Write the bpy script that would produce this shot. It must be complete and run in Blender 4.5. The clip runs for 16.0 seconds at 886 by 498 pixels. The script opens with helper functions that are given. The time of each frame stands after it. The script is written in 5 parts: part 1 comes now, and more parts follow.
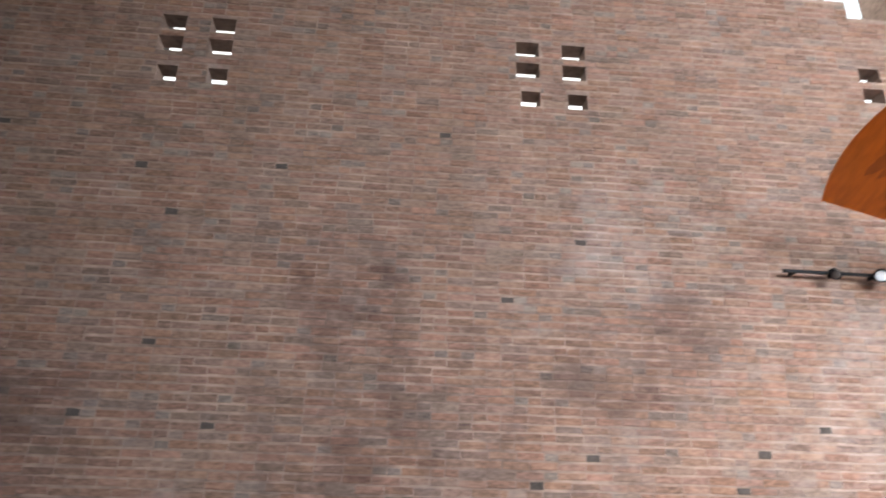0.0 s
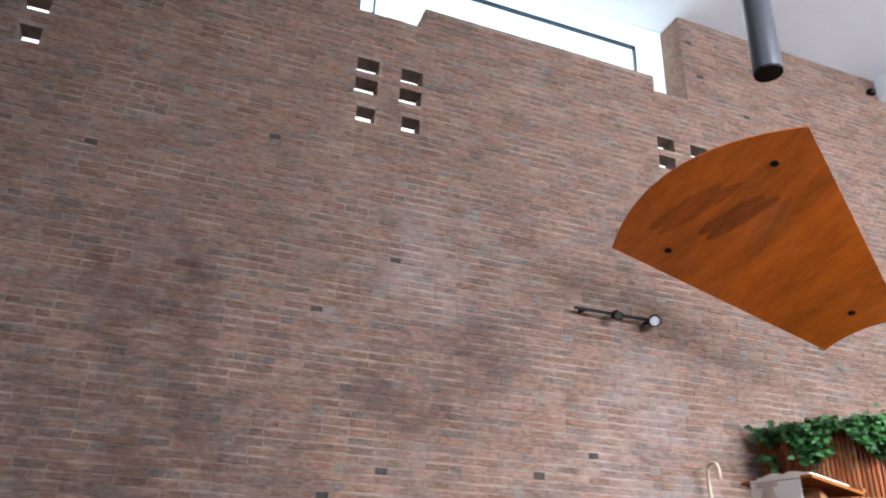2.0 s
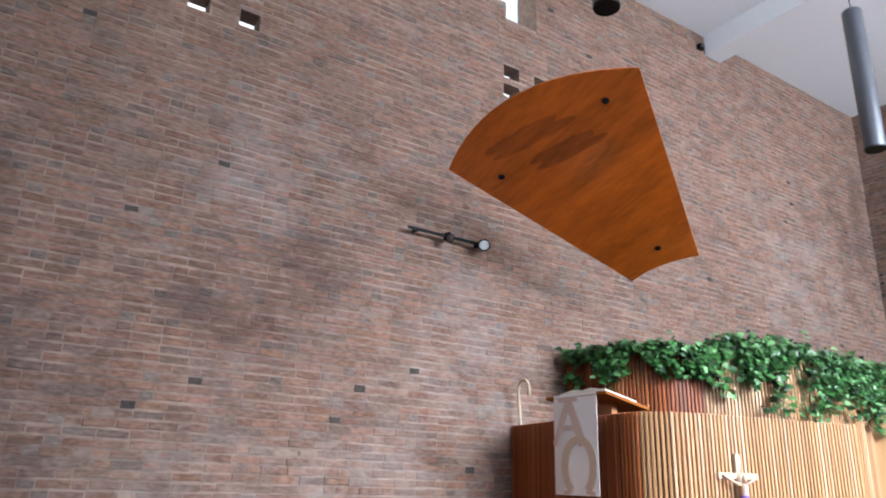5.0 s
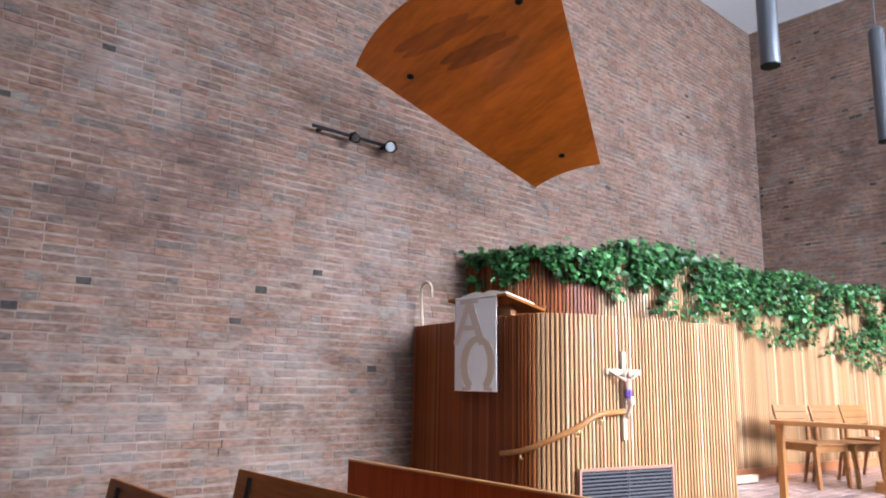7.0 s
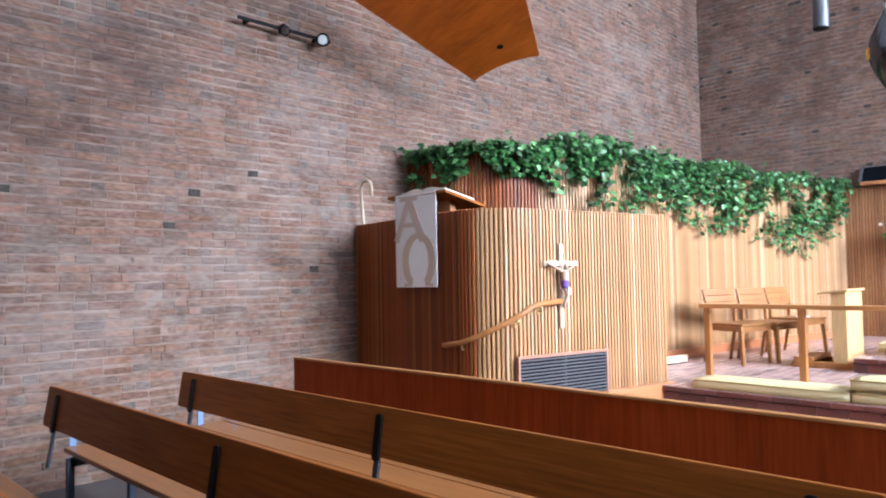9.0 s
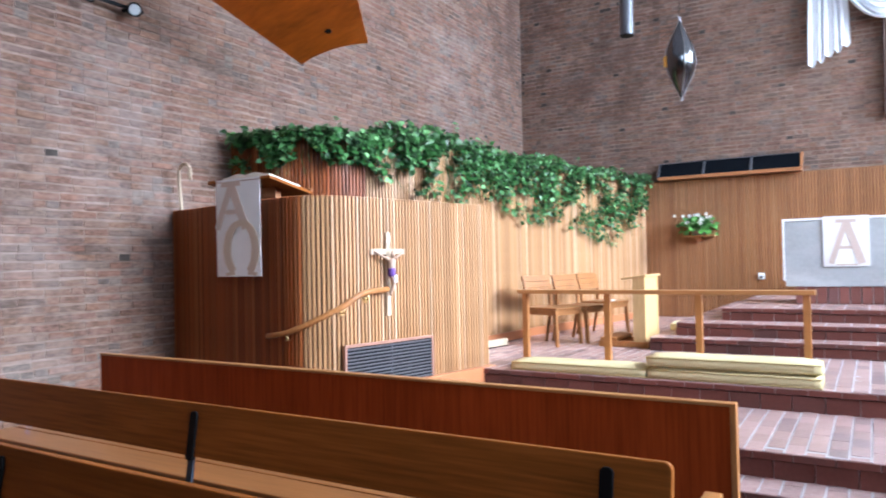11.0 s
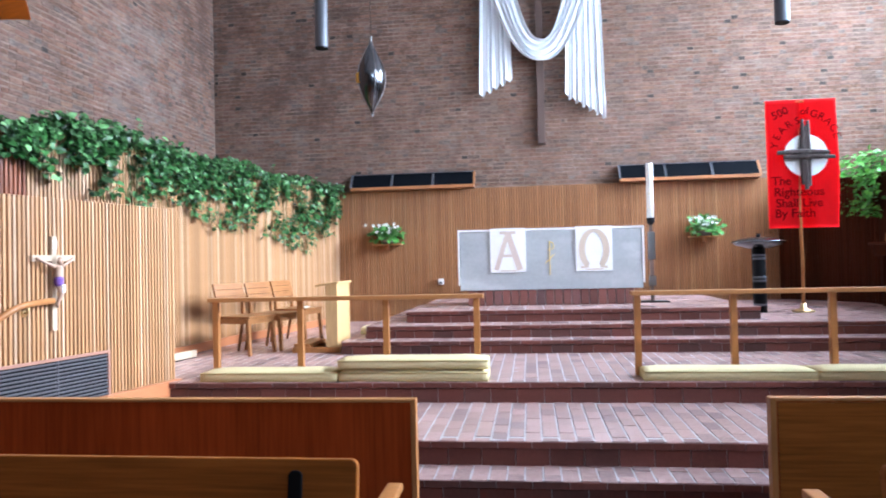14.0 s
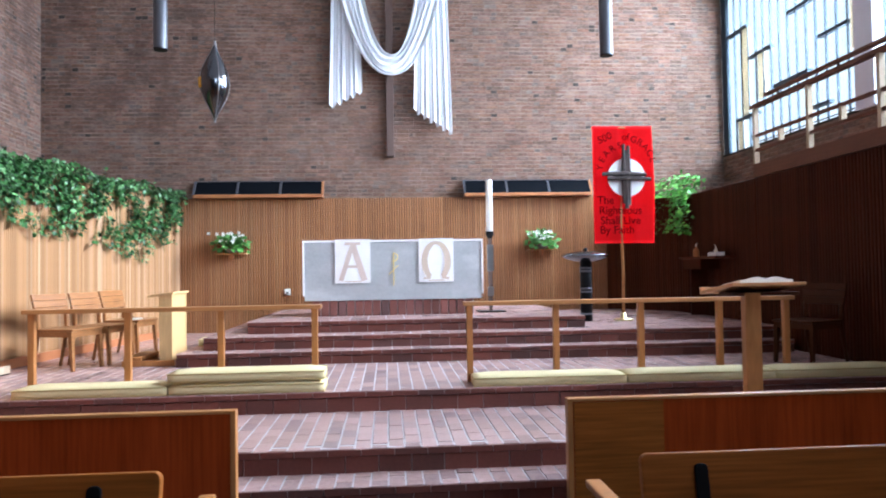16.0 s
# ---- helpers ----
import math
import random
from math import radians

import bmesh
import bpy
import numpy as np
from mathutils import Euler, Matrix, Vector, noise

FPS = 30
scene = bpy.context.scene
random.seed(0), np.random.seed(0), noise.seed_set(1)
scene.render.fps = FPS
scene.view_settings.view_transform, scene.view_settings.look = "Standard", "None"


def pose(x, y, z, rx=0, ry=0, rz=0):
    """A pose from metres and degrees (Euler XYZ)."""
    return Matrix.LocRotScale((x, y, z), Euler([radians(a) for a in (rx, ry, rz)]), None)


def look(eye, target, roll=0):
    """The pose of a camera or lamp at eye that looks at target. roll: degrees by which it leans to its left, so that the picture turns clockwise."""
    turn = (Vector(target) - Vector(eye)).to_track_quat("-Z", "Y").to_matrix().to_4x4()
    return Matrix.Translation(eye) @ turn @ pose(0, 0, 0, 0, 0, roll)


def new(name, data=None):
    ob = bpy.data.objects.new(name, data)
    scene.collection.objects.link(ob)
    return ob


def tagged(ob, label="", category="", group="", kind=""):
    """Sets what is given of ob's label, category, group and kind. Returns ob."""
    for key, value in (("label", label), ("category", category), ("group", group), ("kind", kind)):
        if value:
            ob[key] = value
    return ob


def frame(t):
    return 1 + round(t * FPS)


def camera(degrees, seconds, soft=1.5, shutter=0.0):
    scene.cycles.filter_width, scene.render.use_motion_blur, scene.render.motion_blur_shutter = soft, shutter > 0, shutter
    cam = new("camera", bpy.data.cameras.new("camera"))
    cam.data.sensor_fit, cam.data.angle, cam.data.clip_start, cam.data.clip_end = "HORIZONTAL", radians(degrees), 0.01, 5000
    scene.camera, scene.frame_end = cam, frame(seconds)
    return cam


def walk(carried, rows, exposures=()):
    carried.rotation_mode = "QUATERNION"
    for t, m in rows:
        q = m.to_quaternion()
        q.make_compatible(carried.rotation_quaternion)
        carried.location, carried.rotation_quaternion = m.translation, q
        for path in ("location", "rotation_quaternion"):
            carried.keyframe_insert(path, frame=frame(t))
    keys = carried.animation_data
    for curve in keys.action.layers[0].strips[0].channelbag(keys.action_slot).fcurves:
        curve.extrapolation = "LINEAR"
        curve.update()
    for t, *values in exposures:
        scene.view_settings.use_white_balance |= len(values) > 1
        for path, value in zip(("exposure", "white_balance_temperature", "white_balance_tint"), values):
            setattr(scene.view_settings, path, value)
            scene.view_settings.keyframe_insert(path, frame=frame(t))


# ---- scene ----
cam = camera(64.0, 16.0, 1.9, 0.5)
PATH = [
    (0, (-0.232, 0.276, 1.458), (-0.08, 2.122, 2.212), 1.4),
    (0.5, (-0.203, 0.235, 1.446), (0.108, 2.048, 2.232), 1.9),
    (1, (-0.183, 0.208, 1.437), (0.244, 1.991, 2.236), 2.2),
    (1.5, (-0.138, 0.201, 1.418), (0.374, 1.955, 2.23), 2.6),
    (2, (-0.124, 0.206, 1.397), (0.483, 1.929, 2.211), 2.5),
    (2.5, (-0.122, 0.236, 1.382), (0.603, 1.922, 2.178), 2.5),
    (3, (-0.077, 0.239, 1.374), (0.721, 1.906, 2.138), 2.7),
    (3.5, (-0.04, 0.238, 1.367), (0.805, 1.898, 2.095), 2.5),
    (4, (0.005, 0.242, 1.365), (0.892, 1.896, 2.056), 2.3),
    (4.2, (0.016, 0.238, 1.365), (0.927, 1.88, 2.053), 2.1),
    (6.3, (0.009, 0.286, 1.412), (1.236, 1.801, 1.856), 1.7),
    (6.5, (0.016, 0.292, 1.407), (1.267, 1.795, 1.828), 1.5),
    (7, (0.027, 0.292, 1.384), (1.318, 1.774, 1.752), 1.1),
    (7.5, (0.05, 0.293, 1.363), (1.356, 1.778, 1.66), 0.5),
    (8, (0.073, 0.301, 1.37), (1.388, 1.794, 1.567), -0.3),
    (8.2, (0.077, 0.294, 1.371), (1.408, 1.779, 1.527), -0.5),
    (10.3, (0.116, 0.236, 1.392), (1.715, 1.437, 1.429), -0.3),
    (10.5, (0.116, 0.233, 1.389), (1.747, 1.391, 1.425), -0.4),
    (11, (0.132, 0.242, 1.389), (1.842, 1.28, 1.427), -1.2),
    (11.5, (0.162, 0.252, 1.376), (1.949, 1.151, 1.413), -1.4),
    (12, (0.168, 0.253, 1.375), (2.021, 1.004, 1.418), -1.3),
    (12.5, (0.141, 0.248, 1.386), (2.048, 0.85, 1.425), -1.2),
    (13, (0.122, 0.237, 1.392), (2.065, 0.71, 1.431), -1.0),
    (13.5, (0.115, 0.224, 1.388), (2.086, 0.562, 1.425), -1.3),
    (14, (0.111, 0.219, 1.385), (2.096, 0.463, 1.426), -1.3),
    (14.5, (0.11, 0.204, 1.381), (2.106, 0.322, 1.426), -1.8),
    (15, (0.086, 0.161, 1.382), (2.085, 0.155, 1.446), -1.8),
    (15.5, (0.049, 0.101, 1.387), (2.047, 0.009, 1.434), -1.5),
    (16, (-0.008, 0.06, 1.394), (1.985, -0.096, 1.455), -0.9),
]
EXPOSURES = [(0, 0.53, 6600, 10), (1, 0.3, 6600, 10), (2, 0.1, 6150, 10), (4, -0.08, 6100, 10), (8, 0.0, 5700, 10), (10.5, -0.05, 5650, 10), (12, -0.22, 5600, 10), (14, -0.26, 5600, 10), (16, -0.36, 5700, 10)]
walk(cam, [(t, look(eye, target, roll)) for t, eye, target, roll in PATH], EXPOSURES)

# ---- light ----
world = bpy.data.worlds.new("world")
scene.world = world
world.use_nodes = True
wn = world.node_tree.nodes
sky = wn.new("ShaderNodeTexSky")
sky.sky_type = "NISHITA"
sky.sun_disc = False
sky.sun_elevation, sky.sun_rotation = radians(27), radians(178)
wn["Background"].inputs["Strength"].default_value = 0.12
world.node_tree.links.new(sky.outputs["Color"], wn["Background"].inputs["Color"])

sun_data = bpy.data.lights.new("sun", "SUN")
sun_data.energy, sun_data.angle, sun_data.color = 5.0, radians(16), (1.0, 0.98, 0.95)
sun = new("sun", sun_data)
sun.matrix_world = look((6.6, -14, 8.75), (6, 0, 1.6))


WB_LAMP = -5.12  # in the opening of the unseen rear window, added to light west-facing sides
WIN_LAMP = -6.35  # just outside the tall side windows


def sky_lamp(name, eye, target, sx, sy, watts, color, spread=180):
    data = bpy.data.lights.new(name, "AREA")
    data.shape, data.size, data.size_y, data.energy, data.color = "RECTANGLE", sx, sy, watts, color
    data.spread = radians(spread)
    ob = new(name, data)
    ob.matrix_world = look(eye, target)
    return ob


sky_lamp("sky_window_light", (5.6, WIN_LAMP, 4.85), (7.2, 2.0, 1.5), 6.8, 2.8, 1500, (0.86, 0.95, 1.08), 120)
sky_lamp("sky_east_light", (9.9, WIN_LAMP, 5.3), (9.9, 1.2, 0.8), 2.4, 3.6, 1250, (0.88, 0.96, 1.06), 145)
# Fill through the added rear window, for pew backs and pulpit cloth.
sky_lamp("rear_fill_light", (WB_LAMP, -3.2, 5.9), (9.0, 2.0, 2.4), 3.8, 1.8, 60, (0.86, 0.96, 1.08), 62)
sky_lamp("sky_clerestory_light", (2.7, 6.6, 6.95), (2.7, 0, 6.0), 4.0, 1.4, 90, (0.92, 0.97, 1.0))

SKY_GLOW = 1.7

# ---- materials ----


def material(name, base, rough=0.6, metal=0.0, vary=0.0, scale=(8, 8, 8), grain=0.0, grain_scale=(60, 60, 60), bump=0.0,
             island=0.0, random_ob=0.0, coat=0.0, second=None, second_amount=0.0, bloom=None, gloss=0.3, hue=0.0):
    """A node material: base colour, shades by noise at two scales, shades by island or object, and fine relief."""
    m = bpy.data.materials.new(name)
    m.use_nodes = True
    nt = m.node_tree
    nodes, links = nt.nodes, nt.links
    b = nodes["Principled BSDF"]
    b.inputs["Roughness"].default_value, b.inputs["Metallic"].default_value = rough, metal
    b.inputs["Coat Weight"].default_value = coat
    b.inputs["Specular IOR Level"].default_value = gloss if bloom is None else 0.12
    tc = nodes.new("ShaderNodeTexCoord")
    place_out = tc.outputs["Object"]
    if bloom is not None:
        place_out = nodes.new("ShaderNodeNewGeometry").outputs["Position"]

    def noise_tex(sc, detail=4.0):
        mp = nodes.new("ShaderNodeMapping")
        mp.inputs["Scale"].default_value = sc
        links.new(place_out, mp.inputs["Vector"])
        n = nodes.new("ShaderNodeTexNoise")
        n.inputs["Scale"].default_value, n.inputs["Detail"].default_value = 1.0, detail
        links.new(mp.outputs["Vector"], n.inputs["Vector"])
        return n.outputs["Fac"]

    def maths(op, a, v):
        n = nodes.new("ShaderNodeMath")
        n.operation = op
        links.new(a, n.inputs[0])
        if isinstance(v, float):
            n.inputs[1].default_value = v
        else:
            links.new(v, n.inputs[1])
        return n.outputs[0]

    value = None
    terms = []
    if vary:
        terms.append(maths("MULTIPLY", maths("SUBTRACT", noise_tex(scale, 3.0), 0.5), vary * 2.4))
    fine = None
    if grain or bump:
        fine = noise_tex(grain_scale, 5.0)
    if grain:
        terms.append(maths("MULTIPLY", maths("SUBTRACT", fine, 0.5), grain * 2.4))
    if island:
        g = nodes.new("ShaderNodeNewGeometry")
        terms.append(maths("MULTIPLY", maths("SUBTRACT", g.outputs["Random Per Island"], 0.5), island * 2.0))
    if random_ob:
        o = nodes.new("ShaderNodeObjectInfo")
        terms.append(maths("MULTIPLY", maths("SUBTRACT", o.outputs["Random"], 0.5), random_ob * 2.0))
    for term in terms:
        value = term if value is None else maths("ADD", value, term)
    color = None
    if second is not None:
        mix = nodes.new("ShaderNodeMix")
        mix.data_type = "RGBA"
        mix.inputs[6].default_value, mix.inputs[7].default_value = (*base, 1), (*second, 1)
        src = None
        if island:
            g = nodes.new("ShaderNodeNewGeometry")
            w = nodes.new("ShaderNodeTexWhiteNoise")
            w.noise_dimensions = "1D"
            links.new(g.outputs["Random Per Island"], w.inputs["W"])
            src = w.outputs["Value"]
        elif random_ob:
            o = nodes.new("ShaderNodeObjectInfo")
            w = nodes.new("ShaderNodeTexWhiteNoise")
            w.noise_dimensions = "1D"
            links.new(o.outputs["Random"], w.inputs["W"])
            src = w.outputs["Value"]
        else:
            src = noise_tex([s * 0.6 for s in scale], 3.0)
        ramp = nodes.new("ShaderNodeMapRange")
        ramp.inputs["From Min"].default_value, ramp.inputs["From Max"].default_value = 1 - second_amount, 1.0 if (island or random_ob) else 1.15 - second_amount
        links.new(src, ramp.inputs["Value"])
        links.new(ramp.outputs["Result"], mix.inputs[0])
        color = mix.outputs[2]
    if value is not None:
        hsv = nodes.new("ShaderNodeHueSaturation")
        hsv.inputs["Color"].default_value = (*base, 1)
        if color is not None:
            links.new(color, hsv.inputs["Color"])
        links.new(maths("ADD", value, 1.0), hsv.inputs["Value"])
        if hue:
            src = nodes.new("ShaderNodeNewGeometry").outputs["Random Per Island"] if island else nodes.new("ShaderNodeObjectInfo").outputs["Random"]
            for slot, seed, middle, reach in (("Hue", 37.0, 0.5, hue), ("Saturation", 91.0, 0.98, hue * 11)):
                w = nodes.new("ShaderNodeTexWhiteNoise")
                w.noise_dimensions = "1D"
                links.new(maths("MULTIPLY", src, seed), w.inputs["W"])
                links.new(maths("ADD", maths("MULTIPLY", maths("SUBTRACT", w.outputs["Value"], 0.5), reach * 2), middle), hsv.inputs[slot])
        color = hsv.outputs["Color"]
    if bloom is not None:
        # lime bloom, then dark smudges and corner shade: broad soft clouds broken up by small mottling
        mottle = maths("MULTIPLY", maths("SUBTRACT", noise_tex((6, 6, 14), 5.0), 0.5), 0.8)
        for tone, spots, sc, lo, hi, amount in ((bloom, BLOOM, (1.6, 1.6, 2.4), 0.56, 0.95, 0.24), ((0.05, 0.03, 0.026), SMUDGE_SHADE, (1.8, 1.8, 1.5), 0.57, 0.97, 0.52)):
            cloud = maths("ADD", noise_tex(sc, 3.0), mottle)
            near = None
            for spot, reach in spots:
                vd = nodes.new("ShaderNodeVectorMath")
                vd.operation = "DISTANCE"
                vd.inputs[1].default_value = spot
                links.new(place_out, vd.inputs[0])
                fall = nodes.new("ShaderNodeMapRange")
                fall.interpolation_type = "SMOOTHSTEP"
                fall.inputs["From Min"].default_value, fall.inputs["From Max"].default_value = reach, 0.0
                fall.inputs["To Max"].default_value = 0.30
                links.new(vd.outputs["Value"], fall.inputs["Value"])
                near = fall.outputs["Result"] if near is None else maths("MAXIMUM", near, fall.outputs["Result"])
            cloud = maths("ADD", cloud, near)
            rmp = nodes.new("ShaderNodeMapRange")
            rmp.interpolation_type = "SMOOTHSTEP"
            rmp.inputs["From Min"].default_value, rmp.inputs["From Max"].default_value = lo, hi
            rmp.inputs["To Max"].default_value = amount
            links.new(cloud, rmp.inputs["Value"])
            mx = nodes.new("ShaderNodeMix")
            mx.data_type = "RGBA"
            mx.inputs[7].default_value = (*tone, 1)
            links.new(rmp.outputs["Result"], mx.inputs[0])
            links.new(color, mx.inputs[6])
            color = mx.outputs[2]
    if color is not None:
        links.new(color, b.inputs["Base Color"])
    else:
        b.inputs["Base Color"].default_value = (*base, 1)
    if bump:
        bp = nodes.new("ShaderNodeBump")
        bp.inputs["Strength"].default_value, bp.inputs["Distance"].default_value = bump, 0.004
        links.new(fine, bp.inputs["Height"])
        links.new(bp.outputs["Normal"], b.inputs["Normal"])
    return m


M = {}
# where lime bloom, dark smudges and painted corner shade sit on the brick walls, and how far they reach
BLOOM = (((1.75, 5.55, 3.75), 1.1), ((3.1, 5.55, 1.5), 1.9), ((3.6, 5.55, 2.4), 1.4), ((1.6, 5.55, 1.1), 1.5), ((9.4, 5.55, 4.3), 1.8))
# The last two spots put the dim altar corner's shade into the brick colour.
SMUDGE_SHADE = (((-0.3, 5.55, 2.0), 1.5), ((-0.4, 5.55, 3.1), 1.2), ((1.1, 5.55, 2.8), 1.1), ((2.2, 5.55, 3.0), 0.8), ((-2.8, 5.55, 1.9), 1.4), ((1.7, 5.55, 2.5), 1.1), ((11.7, 3.6, 4.8), 2.4), ((11.2, 5.55, 5.2), 2.2))
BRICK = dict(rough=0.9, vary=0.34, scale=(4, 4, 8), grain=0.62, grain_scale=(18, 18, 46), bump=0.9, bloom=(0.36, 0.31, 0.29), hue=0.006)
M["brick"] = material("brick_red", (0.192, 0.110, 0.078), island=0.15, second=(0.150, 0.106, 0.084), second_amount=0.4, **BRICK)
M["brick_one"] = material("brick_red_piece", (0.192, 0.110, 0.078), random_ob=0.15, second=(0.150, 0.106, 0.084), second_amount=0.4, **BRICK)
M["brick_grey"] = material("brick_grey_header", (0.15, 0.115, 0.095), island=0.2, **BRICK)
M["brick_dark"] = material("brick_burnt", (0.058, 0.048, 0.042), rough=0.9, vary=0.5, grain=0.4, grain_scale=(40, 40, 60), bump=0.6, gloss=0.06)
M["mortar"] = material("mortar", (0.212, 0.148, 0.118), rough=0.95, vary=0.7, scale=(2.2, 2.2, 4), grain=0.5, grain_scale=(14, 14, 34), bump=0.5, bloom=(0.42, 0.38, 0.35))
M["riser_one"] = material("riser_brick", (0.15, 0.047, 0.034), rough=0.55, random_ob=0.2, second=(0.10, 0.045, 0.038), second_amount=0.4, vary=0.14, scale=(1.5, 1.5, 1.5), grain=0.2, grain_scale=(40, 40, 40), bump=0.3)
# Treads paler than the risers: light from above is put into their colour.
TREAD = dict(rough=0.26, second=(0.31, 0.215, 0.205), second_amount=0.4, vary=0.26, scale=(1.5, 1.5, 1.5), grain=0.26, grain_scale=(30, 30, 30), bump=0.25, gloss=0.6)
M["paver_edge"] = material("red_paver_edge", (0.20, 0.075, 0.058), rough=0.55, random_ob=0.25, second=(0.13, 0.07, 0.065), second_amount=0.3, vary=0.14, scale=(6, 6, 6), grain=0.2, grain_scale=(40, 40, 40), bump=0.3)
M["paver_top"] = material("lit_tread_paver", (0.46, 0.305, 0.275), island=0.12, **TREAD)
M["paver_one"] = material("lit_tread_paver_piece", (0.46, 0.305, 0.275), random_ob=0.12, **TREAD)
M["joint"] = material("paver_joint", (0.40, 0.365, 0.355), rough=0.8, vary=0.35, scale=(3, 3, 3), grain=0.2, bump=0.2)
M["slat"] = material("cedar_slat", (0.41, 0.222, 0.100), rough=0.42, random_ob=0.16, second=(0.56, 0.37, 0.225), second_amount=0.4, vary=0.26, scale=(3, 3, 0.6), grain=0.26, grain_scale=(60, 60, 3), bump=0.25)
M["slat_altar"] = material("brown_cedar_slat", (0.33, 0.145, 0.058), rough=0.45, random_ob=0.14, second=(0.38, 0.185, 0.08), second_amount=0.25, vary=0.24, scale=(3, 3, 0.6), grain=0.24, grain_scale=(60, 60, 3), bump=0.25)
# Dark browns for the gallery side: its shade is partly in these colours.
M["slat_dark"] = material("shade_dark_slat", (0.058, 0.015, 0.006), rough=0.5, random_ob=0.28, vary=0.2, scale=(3, 3, 0.6), grain=0.22, grain_scale=(60, 60, 3), bump=0.25, gloss=0.08)
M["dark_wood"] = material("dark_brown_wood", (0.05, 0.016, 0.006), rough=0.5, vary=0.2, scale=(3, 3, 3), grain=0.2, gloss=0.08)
# Darker, redder slat copy: the shade of west-facing sides is in its colour.
M["slat_shade"] = material("shade_toned_slat", (0.26, 0.064, 0.014), rough=0.45, random_ob=0.3, second=(0.36, 0.115, 0.032), second_amount=0.35, vary=0.24, scale=(3, 3, 0.6), grain=0.24, grain_scale=(60, 60, 3), bump=0.25)
# For unseen nave walls, dark only to keep bounced light low.
M["rear"] = material("dark_unseen_walls", (0.055, 0.035, 0.025), rough=0.6, vary=0.2, scale=(2, 2, 2))
M["slat_back"] = material("slat_backing", (0.055, 0.013, 0.004), rough=0.8, vary=0.2, scale=(4, 4, 1))
M["oak"] = material("light_oak", (0.40, 0.168, 0.052), rough=0.42, vary=0.22, scale=(3, 3, 3), grain=0.3, grain_scale=(30, 30, 6), bump=0.2, coat=0.1)
M["oak_y"] = material("light_oak_lengthwise", (0.44, 0.20, 0.07), rough=0.4, vary=0.2, scale=(3, 1, 3), grain=0.28, grain_scale=(50, 4, 50), bump=0.2, coat=0.1)
M["pew"] = material("pew_oak", (0.28, 0.088, 0.016), rough=0.42, vary=0.34, scale=(4, 0.8, 5), grain=0.5, grain_scale=(40, 3, 70), bump=0.2, gloss=0.1)
M["pew_seat"] = material("pew_seat_oak", (0.27, 0.11, 0.034), rough=0.35, vary=0.2, scale=(6, 0.8, 4), grain=0.3, grain_scale=(70, 3, 40), bump=0.2, coat=0.15)
M["mahogany"] = material("red_veneer", (0.31, 0.048, 0.008), rough=0.5, vary=0.3, scale=(3, 6, 0.7), grain=0.4, grain_scale=(40, 60, 3), bump=0.12, gloss=0.06)
M["board"] = material("canopy_veneer", (0.42, 0.098, 0.008), rough=0.38, vary=0.5, scale=(4.2, 0.7, 2), grain=0.36, grain_scale=(26, 3, 20), coat=0.1)
M["chair_oak"] = material("brown_chair_oak", (0.29, 0.125, 0.042), rough=0.4, vary=0.25, scale=(4, 4, 4), grain=0.35, grain_scale=(8, 40, 40), bump=0.15, coat=0.1)
# Lighter oak copy: daylight on the kneeling desk's front is in the colour.
M["oak_lit"] = material("light_toned_oak", (0.56, 0.36, 0.16), rough=0.4, vary=0.15, scale=(3, 3, 3), grain=0.2, grain_scale=(30, 30, 6), coat=0.1)
M["driftwood"] = material("weathered_driftwood", (0.065, 0.05, 0.045), rough=0.8, vary=0.5, scale=(9, 9, 3), grain=0.6, grain_scale=(60, 60, 9), bump=0.6, second=(0.3, 0.26, 0.22), second_amount=0.4)
M["stain"] = material("canopy_stain", (0.27, 0.062, 0.008), rough=0.4, vary=0.8, scale=(4.2, 0.7, 2), grain=0.36, grain_scale=(26, 3, 20))
M["black"] = material("black_steel", (0.006, 0.006, 0.007), rough=0.5, vary=0.2, gloss=0.1)
M["blue"] = material("blue_grey_steel", (0.16, 0.25, 0.42), rough=0.5, vary=0.2)
M["blue_dark"] = material("dark_blue_steel", (0.045, 0.06, 0.085), rough=0.45, metal=0.3, vary=0.2)
M["lamp_grey"] = material("lamp_grey_paint", (0.10, 0.10, 0.11), rough=0.38, metal=0.4, grain=0.1)
M["lens"] = material("lamp_lens", (0.8, 0.8, 0.8), rough=0.2)
M["steel"] = material("dark_polished_steel", (0.13, 0.13, 0.14), rough=0.2, metal=1.0, vary=0.3, scale=(6, 6, 3), grain=0.1)
M["pewter"] = material("dark_pewter", (0.25, 0.24, 0.24), rough=0.3, metal=1.0, vary=0.2)
M["brass"] = material("brass", (0.75, 0.56, 0.27), rough=0.3, metal=1.0, vary=0.1)
M["linen"] = material("white_linen", (0.91, 0.90, 0.88), rough=0.85, vary=0.04, grain=0.08, grain_scale=(220, 220, 220), bump=0.3)
M["gauze"] = material("white_drape", (0.82, 0.84, 0.87), rough=0.85, vary=0.05, scale=(3, 3, 1))
M["stone"] = material("grey_marble", (0.43, 0.44, 0.435), rough=0.5, vary=0.16, scale=(1.2, 2.2, 5), grain=0.1, grain_scale=(30, 30, 30), second=(0.54, 0.55, 0.535), second_amount=0.45)
M["tan"] = material("tan_applique", (0.64, 0.52, 0.40), rough=0.85, grain=0.1)
M["tan_dark"] = material("rose_tan_applique", (0.66, 0.54, 0.46), rough=0.85, grain=0.1)
M["amber"] = material("amber_glint", (0.80, 0.42, 0.06), rough=0.2, vary=0.2)
M["gold"] = material("gold_inlay", (0.80, 0.62, 0.22), rough=0.5, metal=0.2)
